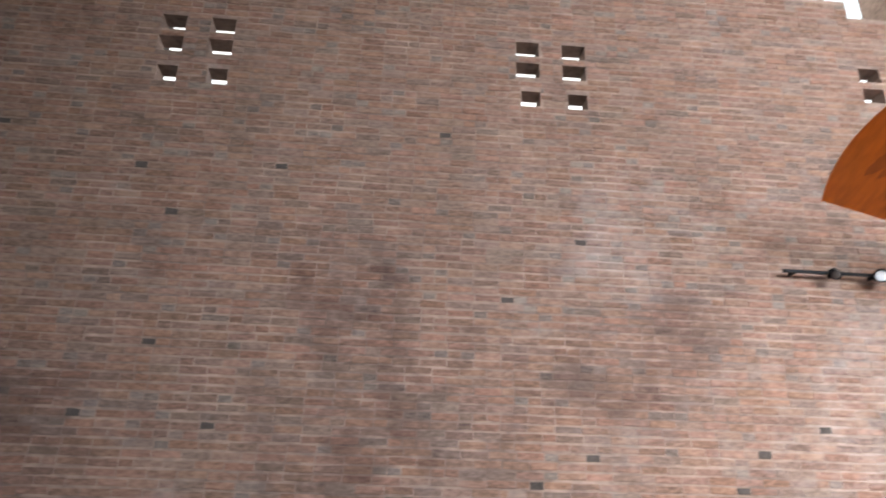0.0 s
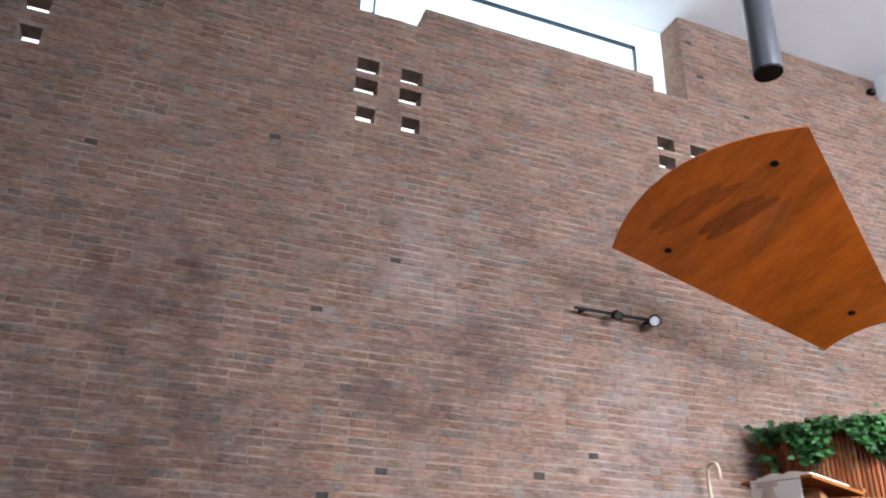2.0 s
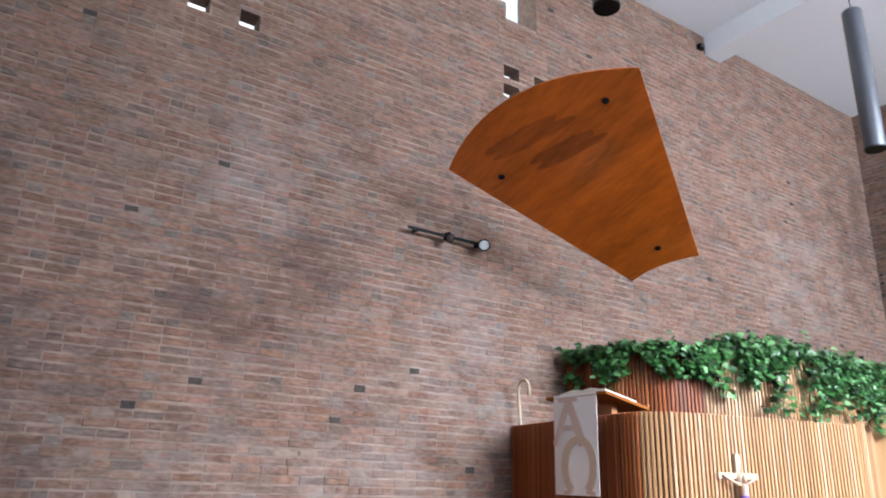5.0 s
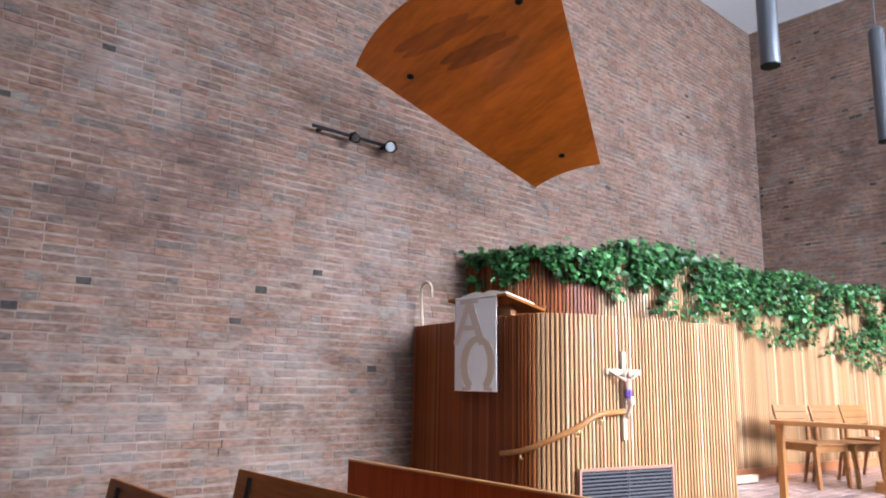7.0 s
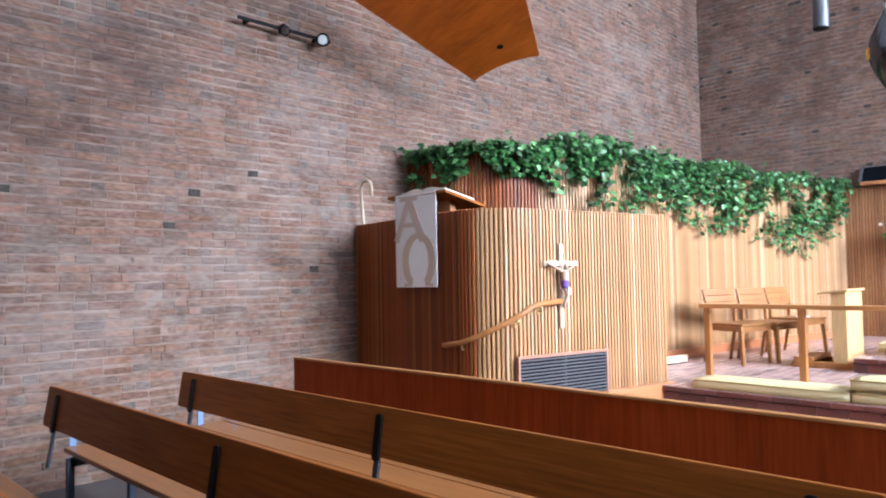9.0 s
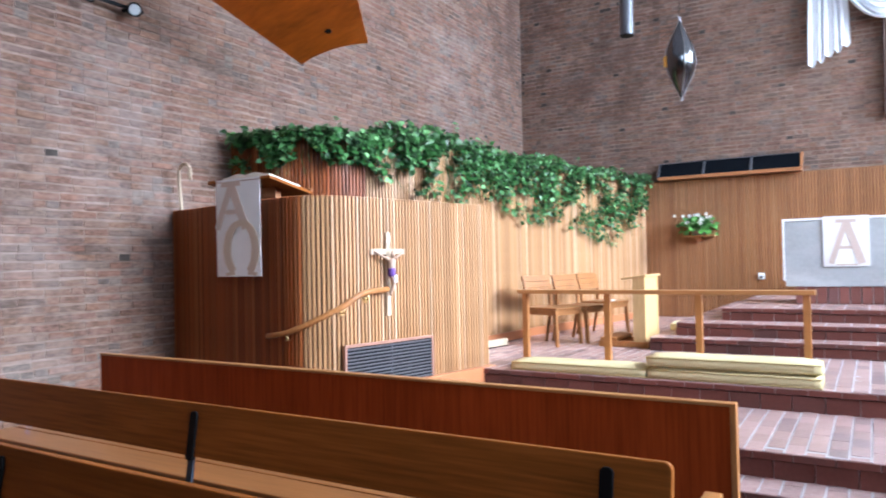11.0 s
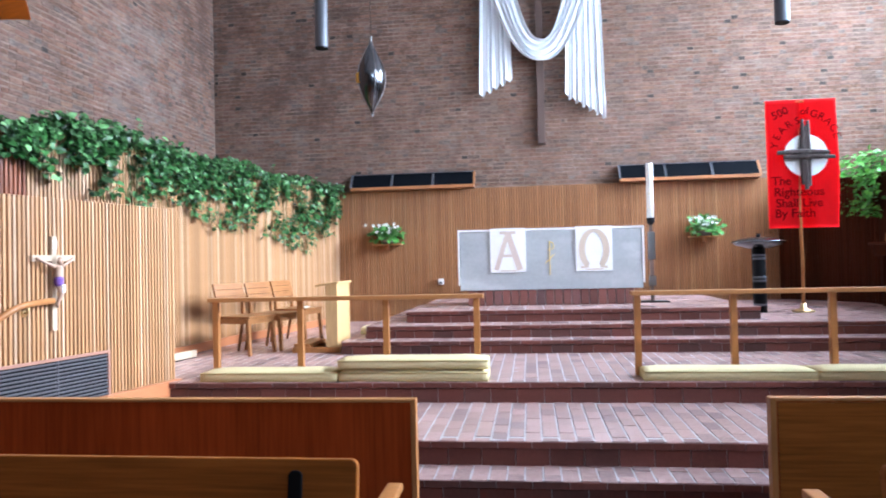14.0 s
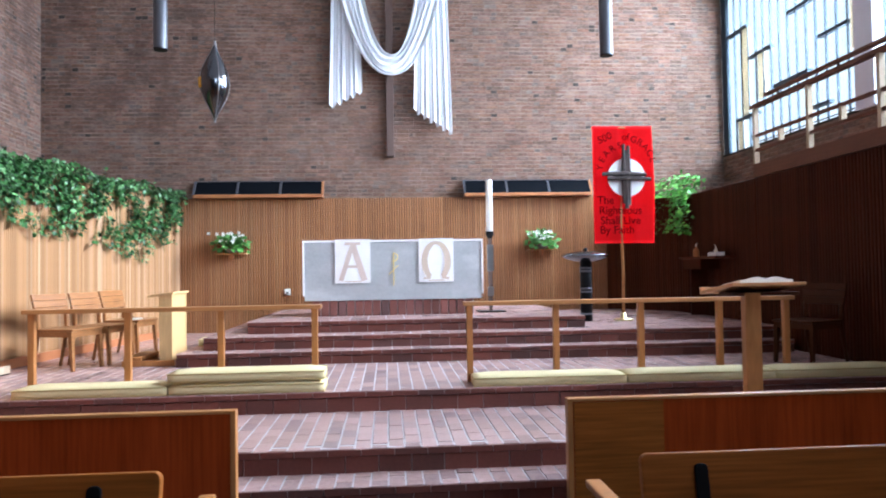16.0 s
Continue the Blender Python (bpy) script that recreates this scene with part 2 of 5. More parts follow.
M["red"] = material("red_cloth", (0.74, 0.010, 0.014), rough=0.9, gloss=0.05, vary=0.12, scale=(5, 5, 2), grain=0.06, bump=0.2)
M["ink"] = material("dark_red_ink", (0.11, 0.004, 0.006), rough=0.9, gloss=0.02)
M["white"] = material("white_paint", (0.80, 0.83, 0.85), rough=0.7, vary=0.04, scale=(0.6, 0.6, 0.6), grain=0.03, bump=0.1)
M["cream"] = material("cream_paint", (0.42, 0.33, 0.22), rough=0.7, vary=0.06)
M["yellow_pane"] = material("yellow_panel", (0.72, 0.65, 0.50), rough=0.6, vary=0.1)
M["cushion"] = material("yellow_cushion", (0.66, 0.57, 0.31), rough=0.85, vary=0.1, scale=(4, 4, 4), grain=0.12, grain_scale=(160, 160, 160), bump=0.3)
M["piping"] = material("cushion_piping", (0.50, 0.40, 0.18), rough=0.85, grain=0.1)
M["wax"] = material("white_wax", (0.82, 0.80, 0.74), rough=0.5)
M["leaf"] = material("ivy_leaf", (0.036, 0.108, 0.028), rough=0.34, island=0.75, second=(0.14, 0.28, 0.11), second_amount=0.3, vary=0.4, scale=(2.5, 2.5, 2.5), gloss=0.3)
M["leaf_light"] = material("bright_leaf", (0.085, 0.24, 0.05), rough=0.4, island=0.5, second=(0.16, 0.36, 0.10), second_amount=0.4)
M["leaf_mid"] = material("mid_green_leaf", (0.08, 0.27, 0.04), rough=0.4, island=0.55, second=(0.2, 0.48, 0.09), second_amount=0.3)
M["stem"] = material("green_stem", (0.10, 0.13, 0.04), rough=0.7, vary=0.2)
M["petal"] = material("white_petal", (0.8, 0.79, 0.75), rough=0.6, island=0.1)
M["paper"] = material("paper", (0.78, 0.74, 0.64), rough=0.8, vary=0.08, scale=(10, 10, 10))
M["cane"] = material("pale_cane", (0.48, 0.37, 0.26), rough=0.5, vary=0.25, scale=(20, 20, 6))
M["plaster"] = material("painted_plaster", (0.44, 0.30, 0.22), rough=0.6, vary=0.2, scale=(12, 12, 12))
M["purple"] = material("purple_cloth", (0.16, 0.08, 0.30), rough=0.8)
M["cross_iron"] = material("brown_patinated_metal", (0.13, 0.085, 0.07), rough=0.5, metal=0.4, vary=0.25, scale=(8, 8, 2), grain=0.2, bump=0.3)
M["grille"] = material("grille_slat", (0.11, 0.105, 0.115), rough=0.5, metal=0.2)
M["grille_frame"] = material("grille_frame", (0.33, 0.17, 0.12), rough=0.5, vary=0.1)
M["vent_black"] = material("vent_mesh", (0.004, 0.005, 0.007), rough=0.6, grain=0.2, gloss=0.03)
M["trim"] = material("panel_trim", (0.36, 0.15, 0.06), rough=0.45, vary=0.2, scale=(3, 3, 3), grain=0.2, grain_scale=(6, 6, 50))
M["skirting"] = material("skirting_wood", (0.45, 0.175, 0.075), rough=0.4, vary=0.15, scale=(3, 3, 6), coat=0.1)
M["fascia"] = material("gallery_fascia", (0.11, 0.042, 0.02), rough=0.5, vary=0.2, scale=(1, 3, 6), grain=0.25, grain_scale=(4, 30, 50), gloss=0.2)
M["floor"] = material("nave_tiles", (0.10, 0.095, 0.10), rough=0.45, vary=0.25, scale=(2, 2, 2), grain=0.2, bump=0.2)
M["mullion"] = material("window_metal", (0.03, 0.05, 0.07), rough=0.4, metal=0.3)
M["soil"] = material("soil", (0.03, 0.022, 0.015), rough=0.95, grain=0.3, bump=0.6)
M["grey_pier"] = material("grey_pier_paint", (0.70, 0.71, 0.78), rough=0.7, vary=0.06)
glass = bpy.data.materials.new("window_glass")
glass.use_nodes = True
gn = glass.node_tree
gmix, gtr, ggl = gn.nodes.new("ShaderNodeMixShader"), gn.nodes.new("ShaderNodeBsdfTransparent"), gn.nodes.new("ShaderNodeBsdfGlossy")
ggl.inputs["Roughness"].default_value = 0.05
gtr.inputs["Color"].default_value = (0.92, 0.96, 0.98, 1)
gmix.inputs[0].default_value = 0.05
gn.links.new(gtr.outputs[0], gmix.inputs[1])
gn.links.new(ggl.outputs[0], gmix.inputs[2])
gn.links.new(gmix.outputs[0], gn.nodes["Material Output"].inputs["Surface"])
M["glass"] = glass
# thin ochre infill that lets daylight through
yt = M["yellow_pane"].node_tree
ymix, ytl = yt.nodes.new("ShaderNodeMixShader"), yt.nodes.new("ShaderNodeBsdfTranslucent")
ytl.inputs["Color"].default_value = (0.80, 0.72, 0.56, 1)
ymix.inputs[0].default_value = 0.3
yt.links.new(yt.nodes["Principled BSDF"].outputs[0], ymix.inputs[1])
yt.links.new(ytl.outputs[0], ymix.inputs[2])
yt.links.new(ymix.outputs[0], yt.nodes["Material Output"].inputs["Surface"])

# ---- mesh helpers ----


def box_into(bm, x0, x1, y0, y1, z0, z1, m=None):
    vs = [bm.verts.new(p) for p in ((x0, y0, z0), (x1, y0, z0), (x1, y1, z0), (x0, y1, z0), (x0, y0, z1), (x1, y0, z1), (x1, y1, z1), (x0, y1, z1))]
    if m is not None:
        for v in vs:
            v.co = m @ v.co
    for f in ((3, 2, 1, 0), (4, 5, 6, 7), (0, 1, 5, 4), (1, 2, 6, 5), (2, 3, 7, 6), (3, 0, 4, 7)):
        bm.faces.new([vs[i] for i in f])
    return vs


def box(x0, x1, y0, y1, z0, z1, bevel=0.0, m=None, segments=2):
    bm = bmesh.new()
    box_into(bm, x0, x1, y0, y1, z0, z1, m)
    if bevel:
        bmesh.ops.bevel(bm, geom=bm.edges[:] + bm.verts[:], offset=bevel, segments=segments, profile=0.6, affect="EDGES")
    return bm


def tube(points, radius, n=10, caps=True, radii=None):
    """A round bar along points."""
    bm = bmesh.new()
    pts = [Vector(p) for p in points]
    rings = []
    for i, p in enumerate(pts):
        d = (pts[min(i + 1, len(pts) - 1)] - pts[max(i - 1, 0)]).normalized()
        side = d.cross(Vector((0, 0, 1)) if abs(d.z) < 0.95 else Vector((1, 0, 0))).normalized()
        up = side.cross(d)
        r = radii[i] if radii else radius
        rings.append([bm.verts.new(p + r * (math.cos(a) * side + math.sin(a) * up)) for a in (2 * math.pi * k / n for k in range(n))])
    for a, b in zip(rings, rings[1:]):
        for k in range(n):
            bm.faces.new((a[k], a[(k + 1) % n], b[(k + 1) % n], b[k]))
    if caps:
        bm.faces.new(rings[0][::-1])
        bm.faces.new(rings[-1])
    return bm


def lathe(profile, n=24):
    """A turned shape: rows of radius and height round z."""
    bm = bmesh.new()
    rings = [[bm.verts.new((r * math.cos(2 * math.pi * k / n), r * math.sin(2 * math.pi * k / n), z)) for k in range(n)] for r, z in profile]
    for a, b in zip(rings, rings[1:]):
        for k in range(n):
            bm.faces.new((a[k], a[(k + 1) % n], b[(k + 1) % n], b[k]))
    bm.faces.new(rings[0][::-1])
    bm.faces.new(rings[-1])
    return bm


def prism(outline, z0, z1):
    """An upright prism over an outline in x and y."""
    bm = bmesh.new()
    lo = [bm.verts.new((x, y, z0)) for x, y in outline]
    hi = [bm.verts.new((x, y, z1)) for x, y in outline]
    bm.faces.new(lo[::-1])
    bm.faces.new(hi)
    for k in range(len(lo)):
        j = (k + 1) % len(lo)
        bm.faces.new((lo[k], lo[j], hi[j], hi[k]))
    bmesh.ops.recalc_face_normals(bm, faces=bm.faces[:])
    return bm


def mesh_of(name, bm, mat, smooth=False):
    me = bpy.data.meshes.new(name)
    bmesh.ops.recalc_face_normals(bm, faces=bm.faces[:])
    bm.to_mesh(me)
    bm.free()
    me.materials.append(mat)
    if smooth:
        for p in me.polygons:
            p.use_smooth = True
    return me


def part(name, bm, mat, parent=None, label="", m=None, smooth=False):
    me = bm if isinstance(bm, bpy.types.Mesh) else mesh_of(name, bm, mat, smooth)
    ob = new(name, me)
    if m is not None:
        ob.matrix_basis = m
    if parent is not None:
        ob.parent = parent
    if label:
        ob["label"] = label
    return ob


def thing(name, at, label, category, group="", kind=""):
    ob = new(name)
    ob.empty_display_size = 0.1
    ob.matrix_basis = at if isinstance(at, Matrix) else Matrix.Translation(at)
    return tagged(ob, label, category, group, kind)


def structure(name, bm, mat, label, category, smooth=False):
    return tagged(part(name, bm, mat, smooth=smooth), label, category, kind="structure")


def from_arrays(name, verts, faces, mat, parent=None, smooth=False, label=""):
    me = bpy.data.meshes.new(name)
    me.from_pydata(verts, [], faces)
    me.materials.append(mat)
    if smooth:
        for p in me.polygons:
            p.use_smooth = True
    ob = new(name, me)
    if parent is not None:
        ob.parent = parent
    if label:
        ob["label"] = label
    return ob


def letters(text, size, depth=0.002, align="CENTER"):
    """A mesh of text in the built-in font, centred, in x and y."""
    cu = bpy.data.curves.new("letters", "FONT")
    cu.body, cu.size, cu.extrude, cu.align_x, cu.align_y = text, size, depth, align, "BOTTOM_BASELINE"
    cu.offset = size * 0.007
    ob = bpy.data.objects.new("letters", cu)
    scene.collection.objects.link(ob)
    me = bpy.data.meshes.new_from_object(ob.evaluated_get(bpy.context.evaluated_depsgraph_get()))
    bpy.data.objects.remove(ob)
    bpy.data.curves.remove(cu)
    return me


# ---- plan ----
WL, WR, WA, WB = 5.55, -5.71, 11.70, -5.0  # left wall, window wall, altar wall, rear wall
CEIL = 7.54
S1, S2, S3, S4, S5, S6 = 0.15, 0.30, 0.46, 0.593, 0.726, 0.859  # step levels
X1, X2, X3, X4, X5, X6 = 4.16, 4.45, 5.62, 7.34, 7.60, 7.95  # step edges


def wall_cells(u0, u1, v0, v1, holes):
    """The rectangles that are left of a wall when rectangular holes are cut out."""
    us = sorted({u0, u1, *[h[0] for h in holes], *[h[1] for h in holes]})
    vs = sorted({v0, v1, *[h[2] for h in holes], *[h[3] for h in holes]})
    cells = []
    for a, b in zip(us, us[1:]):
        run = None
        for c, d in zip(vs, vs[1:]):
            mu, mv = (a + b) / 2, (c + d) / 2
            open_here = any(h[0] < mu < h[1] and h[2] < mv < h[3] for h in holes)
            if open_here:
                if run:
                    cells.append((a, b, *run))
                run = None
            else:
                run = (run[0], d) if run else (c, d)
        if run:
            cells.append((a, b, *run))
    return [c for c in cells if c[1] > u0 and c[0] < u1]


# holes in the left wall: three groups of six small openings, and the clerestory with its raised sill
GROUPS = (-2.28, 0.90, 4.22)
HOLES = []
for gx in GROUPS:
    for col in (0, 1):
        for row, dz in enumerate((0.0, 0.31, 0.54)):
            shift = 0.04 if row else 0.0
            HOLES.append((gx + 0.43 * col - shift - 0.03, gx + 0.43 * col + 0.145, 5.03 + dz, 5.03 + dz + 0.155))
CLERE = [(0.80, 1.46, 6.28, CEIL), (1.46, 4.18, 6.53, CEIL), (4.18, 4.62, 6.33, CEIL)]
inner = bmesh.new()
for a, b, c, d in wall_cells(WB, WA, 0.0, CEIL, HOLES + CLERE):
    box_into(inner, a, b, WL + 0.002, WL + 0.18, c, d)
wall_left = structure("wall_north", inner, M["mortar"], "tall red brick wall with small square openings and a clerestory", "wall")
outer = bmesh.new()
BIG = [(gx - 0.08, gx + 0.75, 4.98, 5.95) for gx in GROUPS] + CLERE
for a, b, c, d in wall_cells(WB, WA, 0.0, CEIL, BIG):
    box_into(outer, a, b, WL + 0.18, WL + 0.34, c, d)
structure("wall_north_outer_leaf", outer, M["brick_dark"], "outer leaf of the brick wall", "wall")
part("reveal", box(4.617, 4.623, WL + 0.012, WL + 0.34, 6.33, CEIL), M["brick"], wall_left, "brick reveal")
altar_back = structure("wall_east", box(WA + 0.0025, WA + 0.3, WR - 0.02, WL + 0.34, 0, CEIL), M["mortar"], "dark red brick wall behind the altar", "wall")
rear = bmesh.new()
for a, c, d, e in wall_cells(WR - 0.3, WL + 0.34, 0.0, CEIL, [(-5.2, -1.2, 4.9, 6.9)]):
    box_into(rear, WB - 0.25, WB, a, c, d, e)
structure("wall_west", rear, M["rear"], "unseen rear wall with an added window, dark to curb bounced light", "wall")
# This window is out of view, added to go with the rear fill.
rear_win = tagged(new("window_3"), "added rear window with dark mullions, out of view", "window", kind="structure")
for k in range(4):
    part("mullion", box(WB - 0.22, WB - 0.17, -5.2 + 1.32 * k, -5.16 + 1.32 * k, 4.9, 6.9), M["mullion"], rear_win)
part("pane", box(WB - 0.20, WB - 0.195, -5.2, -1.2, 4.9, 6.9), M["glass"], rear_win).visible_shadow = False
# Out of view, added to stop window light towards the nave.
structure("wall_south_nave", box(WB, 1.9, WR - 0.3, WR - 0.012, 3.26, CEIL), M["rear"], "unseen dark wall that cuts off the window light", "wall")
wall_window = structure("wall_south", box(WB, WA + 0.012, WR - 0.3, WR - 0.004, 0, 3.26), M["mortar"], "low brick wall under the tall windows", "wall")
structure("floor", box(WB, 5.0, WR, WL, -0.2, 0.0), M["floor"], "dark tiled nave floor", "floor")
ceil = bmesh.new()
box_into(ceil, WB - 0.25, WA + 0.3, WR - 0.3, WL + 0.34, CEIL, CEIL + 0.2)
for bx in (-3.0, 7.9):
    box_into(ceil, bx - 0.16, bx + 0.16, WR, WL - 0.01, CEIL - 0.32, CEIL + 0.01)
structure("ceiling", ceil, M["white"], "white plaster ceiling with crossing beams", "ceiling")

# clerestory window
clere = tagged(new("window_1"), "clerestory window with a thin dark frame", "window", kind="structure")
for nm, a in (("top_rail", (0.8, 4.18, WL + 0.27, WL + 0.30, 7.12, 7.16)), ("stile", (4.15, 4.18, WL + 0.27, WL + 0.30, 6.53, 7.12)), ("stile", (0.98, 1.0, WL + 0.27, WL + 0.30, 6.28, 7.12))):
    part(nm, box(*a), M["mullion"], clere)
pane = part("pane", box(0.80, 4.62, WL + 0.30, WL + 0.305, 6.25, CEIL), M["glass"], clere)
pane.visible_shadow = False

# ---- brickwork ----
BL, BH, JT = 0.206, 0.0662, 0.0075


def brick_rows(u0, u1, v0, v1, holes, rng, headers=0.3, BL=BL, BH=BH):
    """Bricks of a bond with stray headers: rows of u from, u to, v from, v to."""
    rows, v = [], v0
    k = 0
    while v + BH <= v1 + 0.02:
        u = u0 - (BL / 2 if k % 2 else 0) - rng.random() * 0.03
        while u < u1:
            w = BL / 2 if rng.random() < headers else BL
            lift = (rng.random() - 0.5) * 0.005
            a, b, c, d = max(u, u0) + 0.002, min(u + w, u1) - 0.002, v + JT * (0.2 + rng.random() * 0.7) + lift, min(v + BH, v1) - JT * (0.2 + rng.random() * 0.5) + lift
            if b - a > 0.03:
                for h in holes:
                    if a < h[1] and b > h[0] and c < h[3] - 0.01 and d > h[2] + 0.01:
                        left, right = h[0] - a, b - h[1]
                        if left > 0.03 and left >= right:
                            b = h[0] - 0.003
                        elif right > 0.03:
                            a = h[1] + 0.003
                        else:
                            a = b
                if b - a > 0.03:
                    rows.append((a, b, c, d))
            u += w
        v += BH
        k += 1
    return rows


def brick_mesh(rows, place, rng, proud=0.006):
    """Verts and faces of bricks, each an open box with a slightly turned face."""
    verts, faces = [], []
    for a, b, c, d in rows:
        p = rng.random() ** 3 * proud
        t = (rng.random() - 0.5) * 0.004
        k = max(0.0, p + (rng.random() - 0.6) * 0.5 * proud)
        s = min(0.007, (d - c) * 0.12) if proud > 0.005 else 0.003
        g = [(rng.random() - 0.5) * s * 1.7 for q in range(4)]
        base = len(verts)
        verts += [place(a, c, -0.009), place(b, c, -0.009), place(b, d, -0.009), place(a, d, -0.009)]
        verts += [place(a + s * 0.4, c + s + g[0], k - t), place(b - s * 0.4, c + s + g[1], k + t), place(b - s * 0.4, d - s + g[2], p + t), place(a + s * 0.4, d - s + g[3], p - t)]
        faces += [(base + 4, base + 5, base + 6, base + 7)]
        for q in range(4):
            w = (q + 1) % 4
            faces.append((base + q, base + w, base + 4 + w, base + 4 + q))
    return verts, faces


def brickwork(parent, rows, place, rng, near, dark_share=0.013):
    """Lays the rows: the burnt ones and the rest joined, and those of one stretch as single bricks."""
    lone = [r for r in rows if near(r)][:290]
    chosen = set(lone)
    rest, grey, dark = [], [], []
    for r in rows:
        if r in chosen:
            continue
        header = r[1] - r[0] < 0.12
        pick = rng.random()
        if header and pick < 0.3:
            (dark if pick < dark_share else grey).append(r)
        else:
            rest.append(r)
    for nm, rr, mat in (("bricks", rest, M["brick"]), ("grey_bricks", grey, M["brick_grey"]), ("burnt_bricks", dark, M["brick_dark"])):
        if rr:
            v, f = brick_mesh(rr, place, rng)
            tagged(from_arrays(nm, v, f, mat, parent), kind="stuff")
    shapes = {}
    for a, b, c, d in lone:
        key = (round(b - a, 3), round(d - c, 3))
        if key not in shapes:
            o = place(0, 0, 0)
            v, f = brick_mesh([(0, key[0], 0, key[1])], lambda x, y, z: tuple(Vector(place(x, y, z)) - Vector(o)), rng)
            me = bpy.data.meshes.new("brick")
            me.from_pydata(v, [], f)
            me.materials.append(M["brick_one"])
            shapes[key] = me
        ob = new("brick", shapes[key])
        ob.location = place(a, c, (rng.random() - 0.5) * 0.006)
        ob.parent = parent


# ---- curved slatted panels ----


def rounded(points, radius, step=0.03):
    """A polyline with rounded corners, as closely spaced points."""
    pts = [Vector((*p, 0)) for p in points]
    out = [pts[0]]
    for i in range(1, len(pts) - 1):
        a, b, c = pts[i - 1], pts[i], pts[i + 1]
        r = radius[i - 1] if isinstance(radius, (list, tuple)) else radius
        p, q = b + (a - b).normalized() * r, b + (c - b).normalized() * r
        for k in range(13):
            t = k / 12
            out.append((1 - t) ** 2 * p + 2 * t * (1 - t) * b + t * t * q)
    out.append(pts[-1])
    return out


def along(points, pitch, start=0.0):
    """Places and headings at even steps along a polyline."""
    places, left = [], start
    for a, b in zip(points, points[1:]):
        d = (b - a).length
        if d < 1e-6:
            continue
        while left <= d:
            places.append((a + (b - a) * (left / d), math.atan2((b - a).y, (b - a).x)))
            left += pitch
        left -= d
    return places


def offset_line(points, off):
    out = []
    for i, p in enumerate(points):
        d = (points[min(i + 1, len(points) - 1)] - points[max(i - 1, 0)]).normalized()
        out.append(p + Vector((-d.y, d.x, 0)) * off)
    return out


def slatted_panel(name, points, z0, z1, pitch, label, back_side=1.0, slat=0.029, depth=0.018, skirting=0.0, wood="slat", shaded=99.0):
    """A panel of upright slats on a dark backing along a line in plan."""
    host = tagged(new(name), label, "wall panel", kind="structure")
    far = offset_line(points, 0.03 * back_side)
    near = offset_line(points, 0.004 * back_side)
    loop = [(p.x, p.y) for p in near] + [(p.x, p.y) for p in reversed(far)]
    part("backing", prism(loop, z0, z1 - 0.004), M["slat_back"], host)
    me = mesh_of("slat", box(-slat / 2, slat / 2, -depth, 0.004, z0, z1, bevel=0.003, segments=1), M[wood])
    # Slats beyond a given y use the copy with painted shade.
    me_shade = mesh_of("slat", box(-slat / 2, slat / 2, -depth, 0.004, z0, z1, bevel=0.003, segments=1), M["slat_shade"])
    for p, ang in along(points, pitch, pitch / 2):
        ob = new("slat", me_shade if p.y > shaded else me)
        ob.parent = host
        ob.matrix_basis = Matrix.Translation(p) @ Matrix.Rotation(ang if back_side > 0 else ang + math.pi, 4, "Z")
    if skirting:
        out = offset_line(points, -0.045 * back_side)
        mid = offset_line(points, -0.002 * back_side)
        part("skirting", prism([(p.x, p.y) for p in mid] + [(p.x, p.y) for p in reversed(out)], z0, z0 + skirting), M["skirting"], host, "varnished skirting board")
    return host


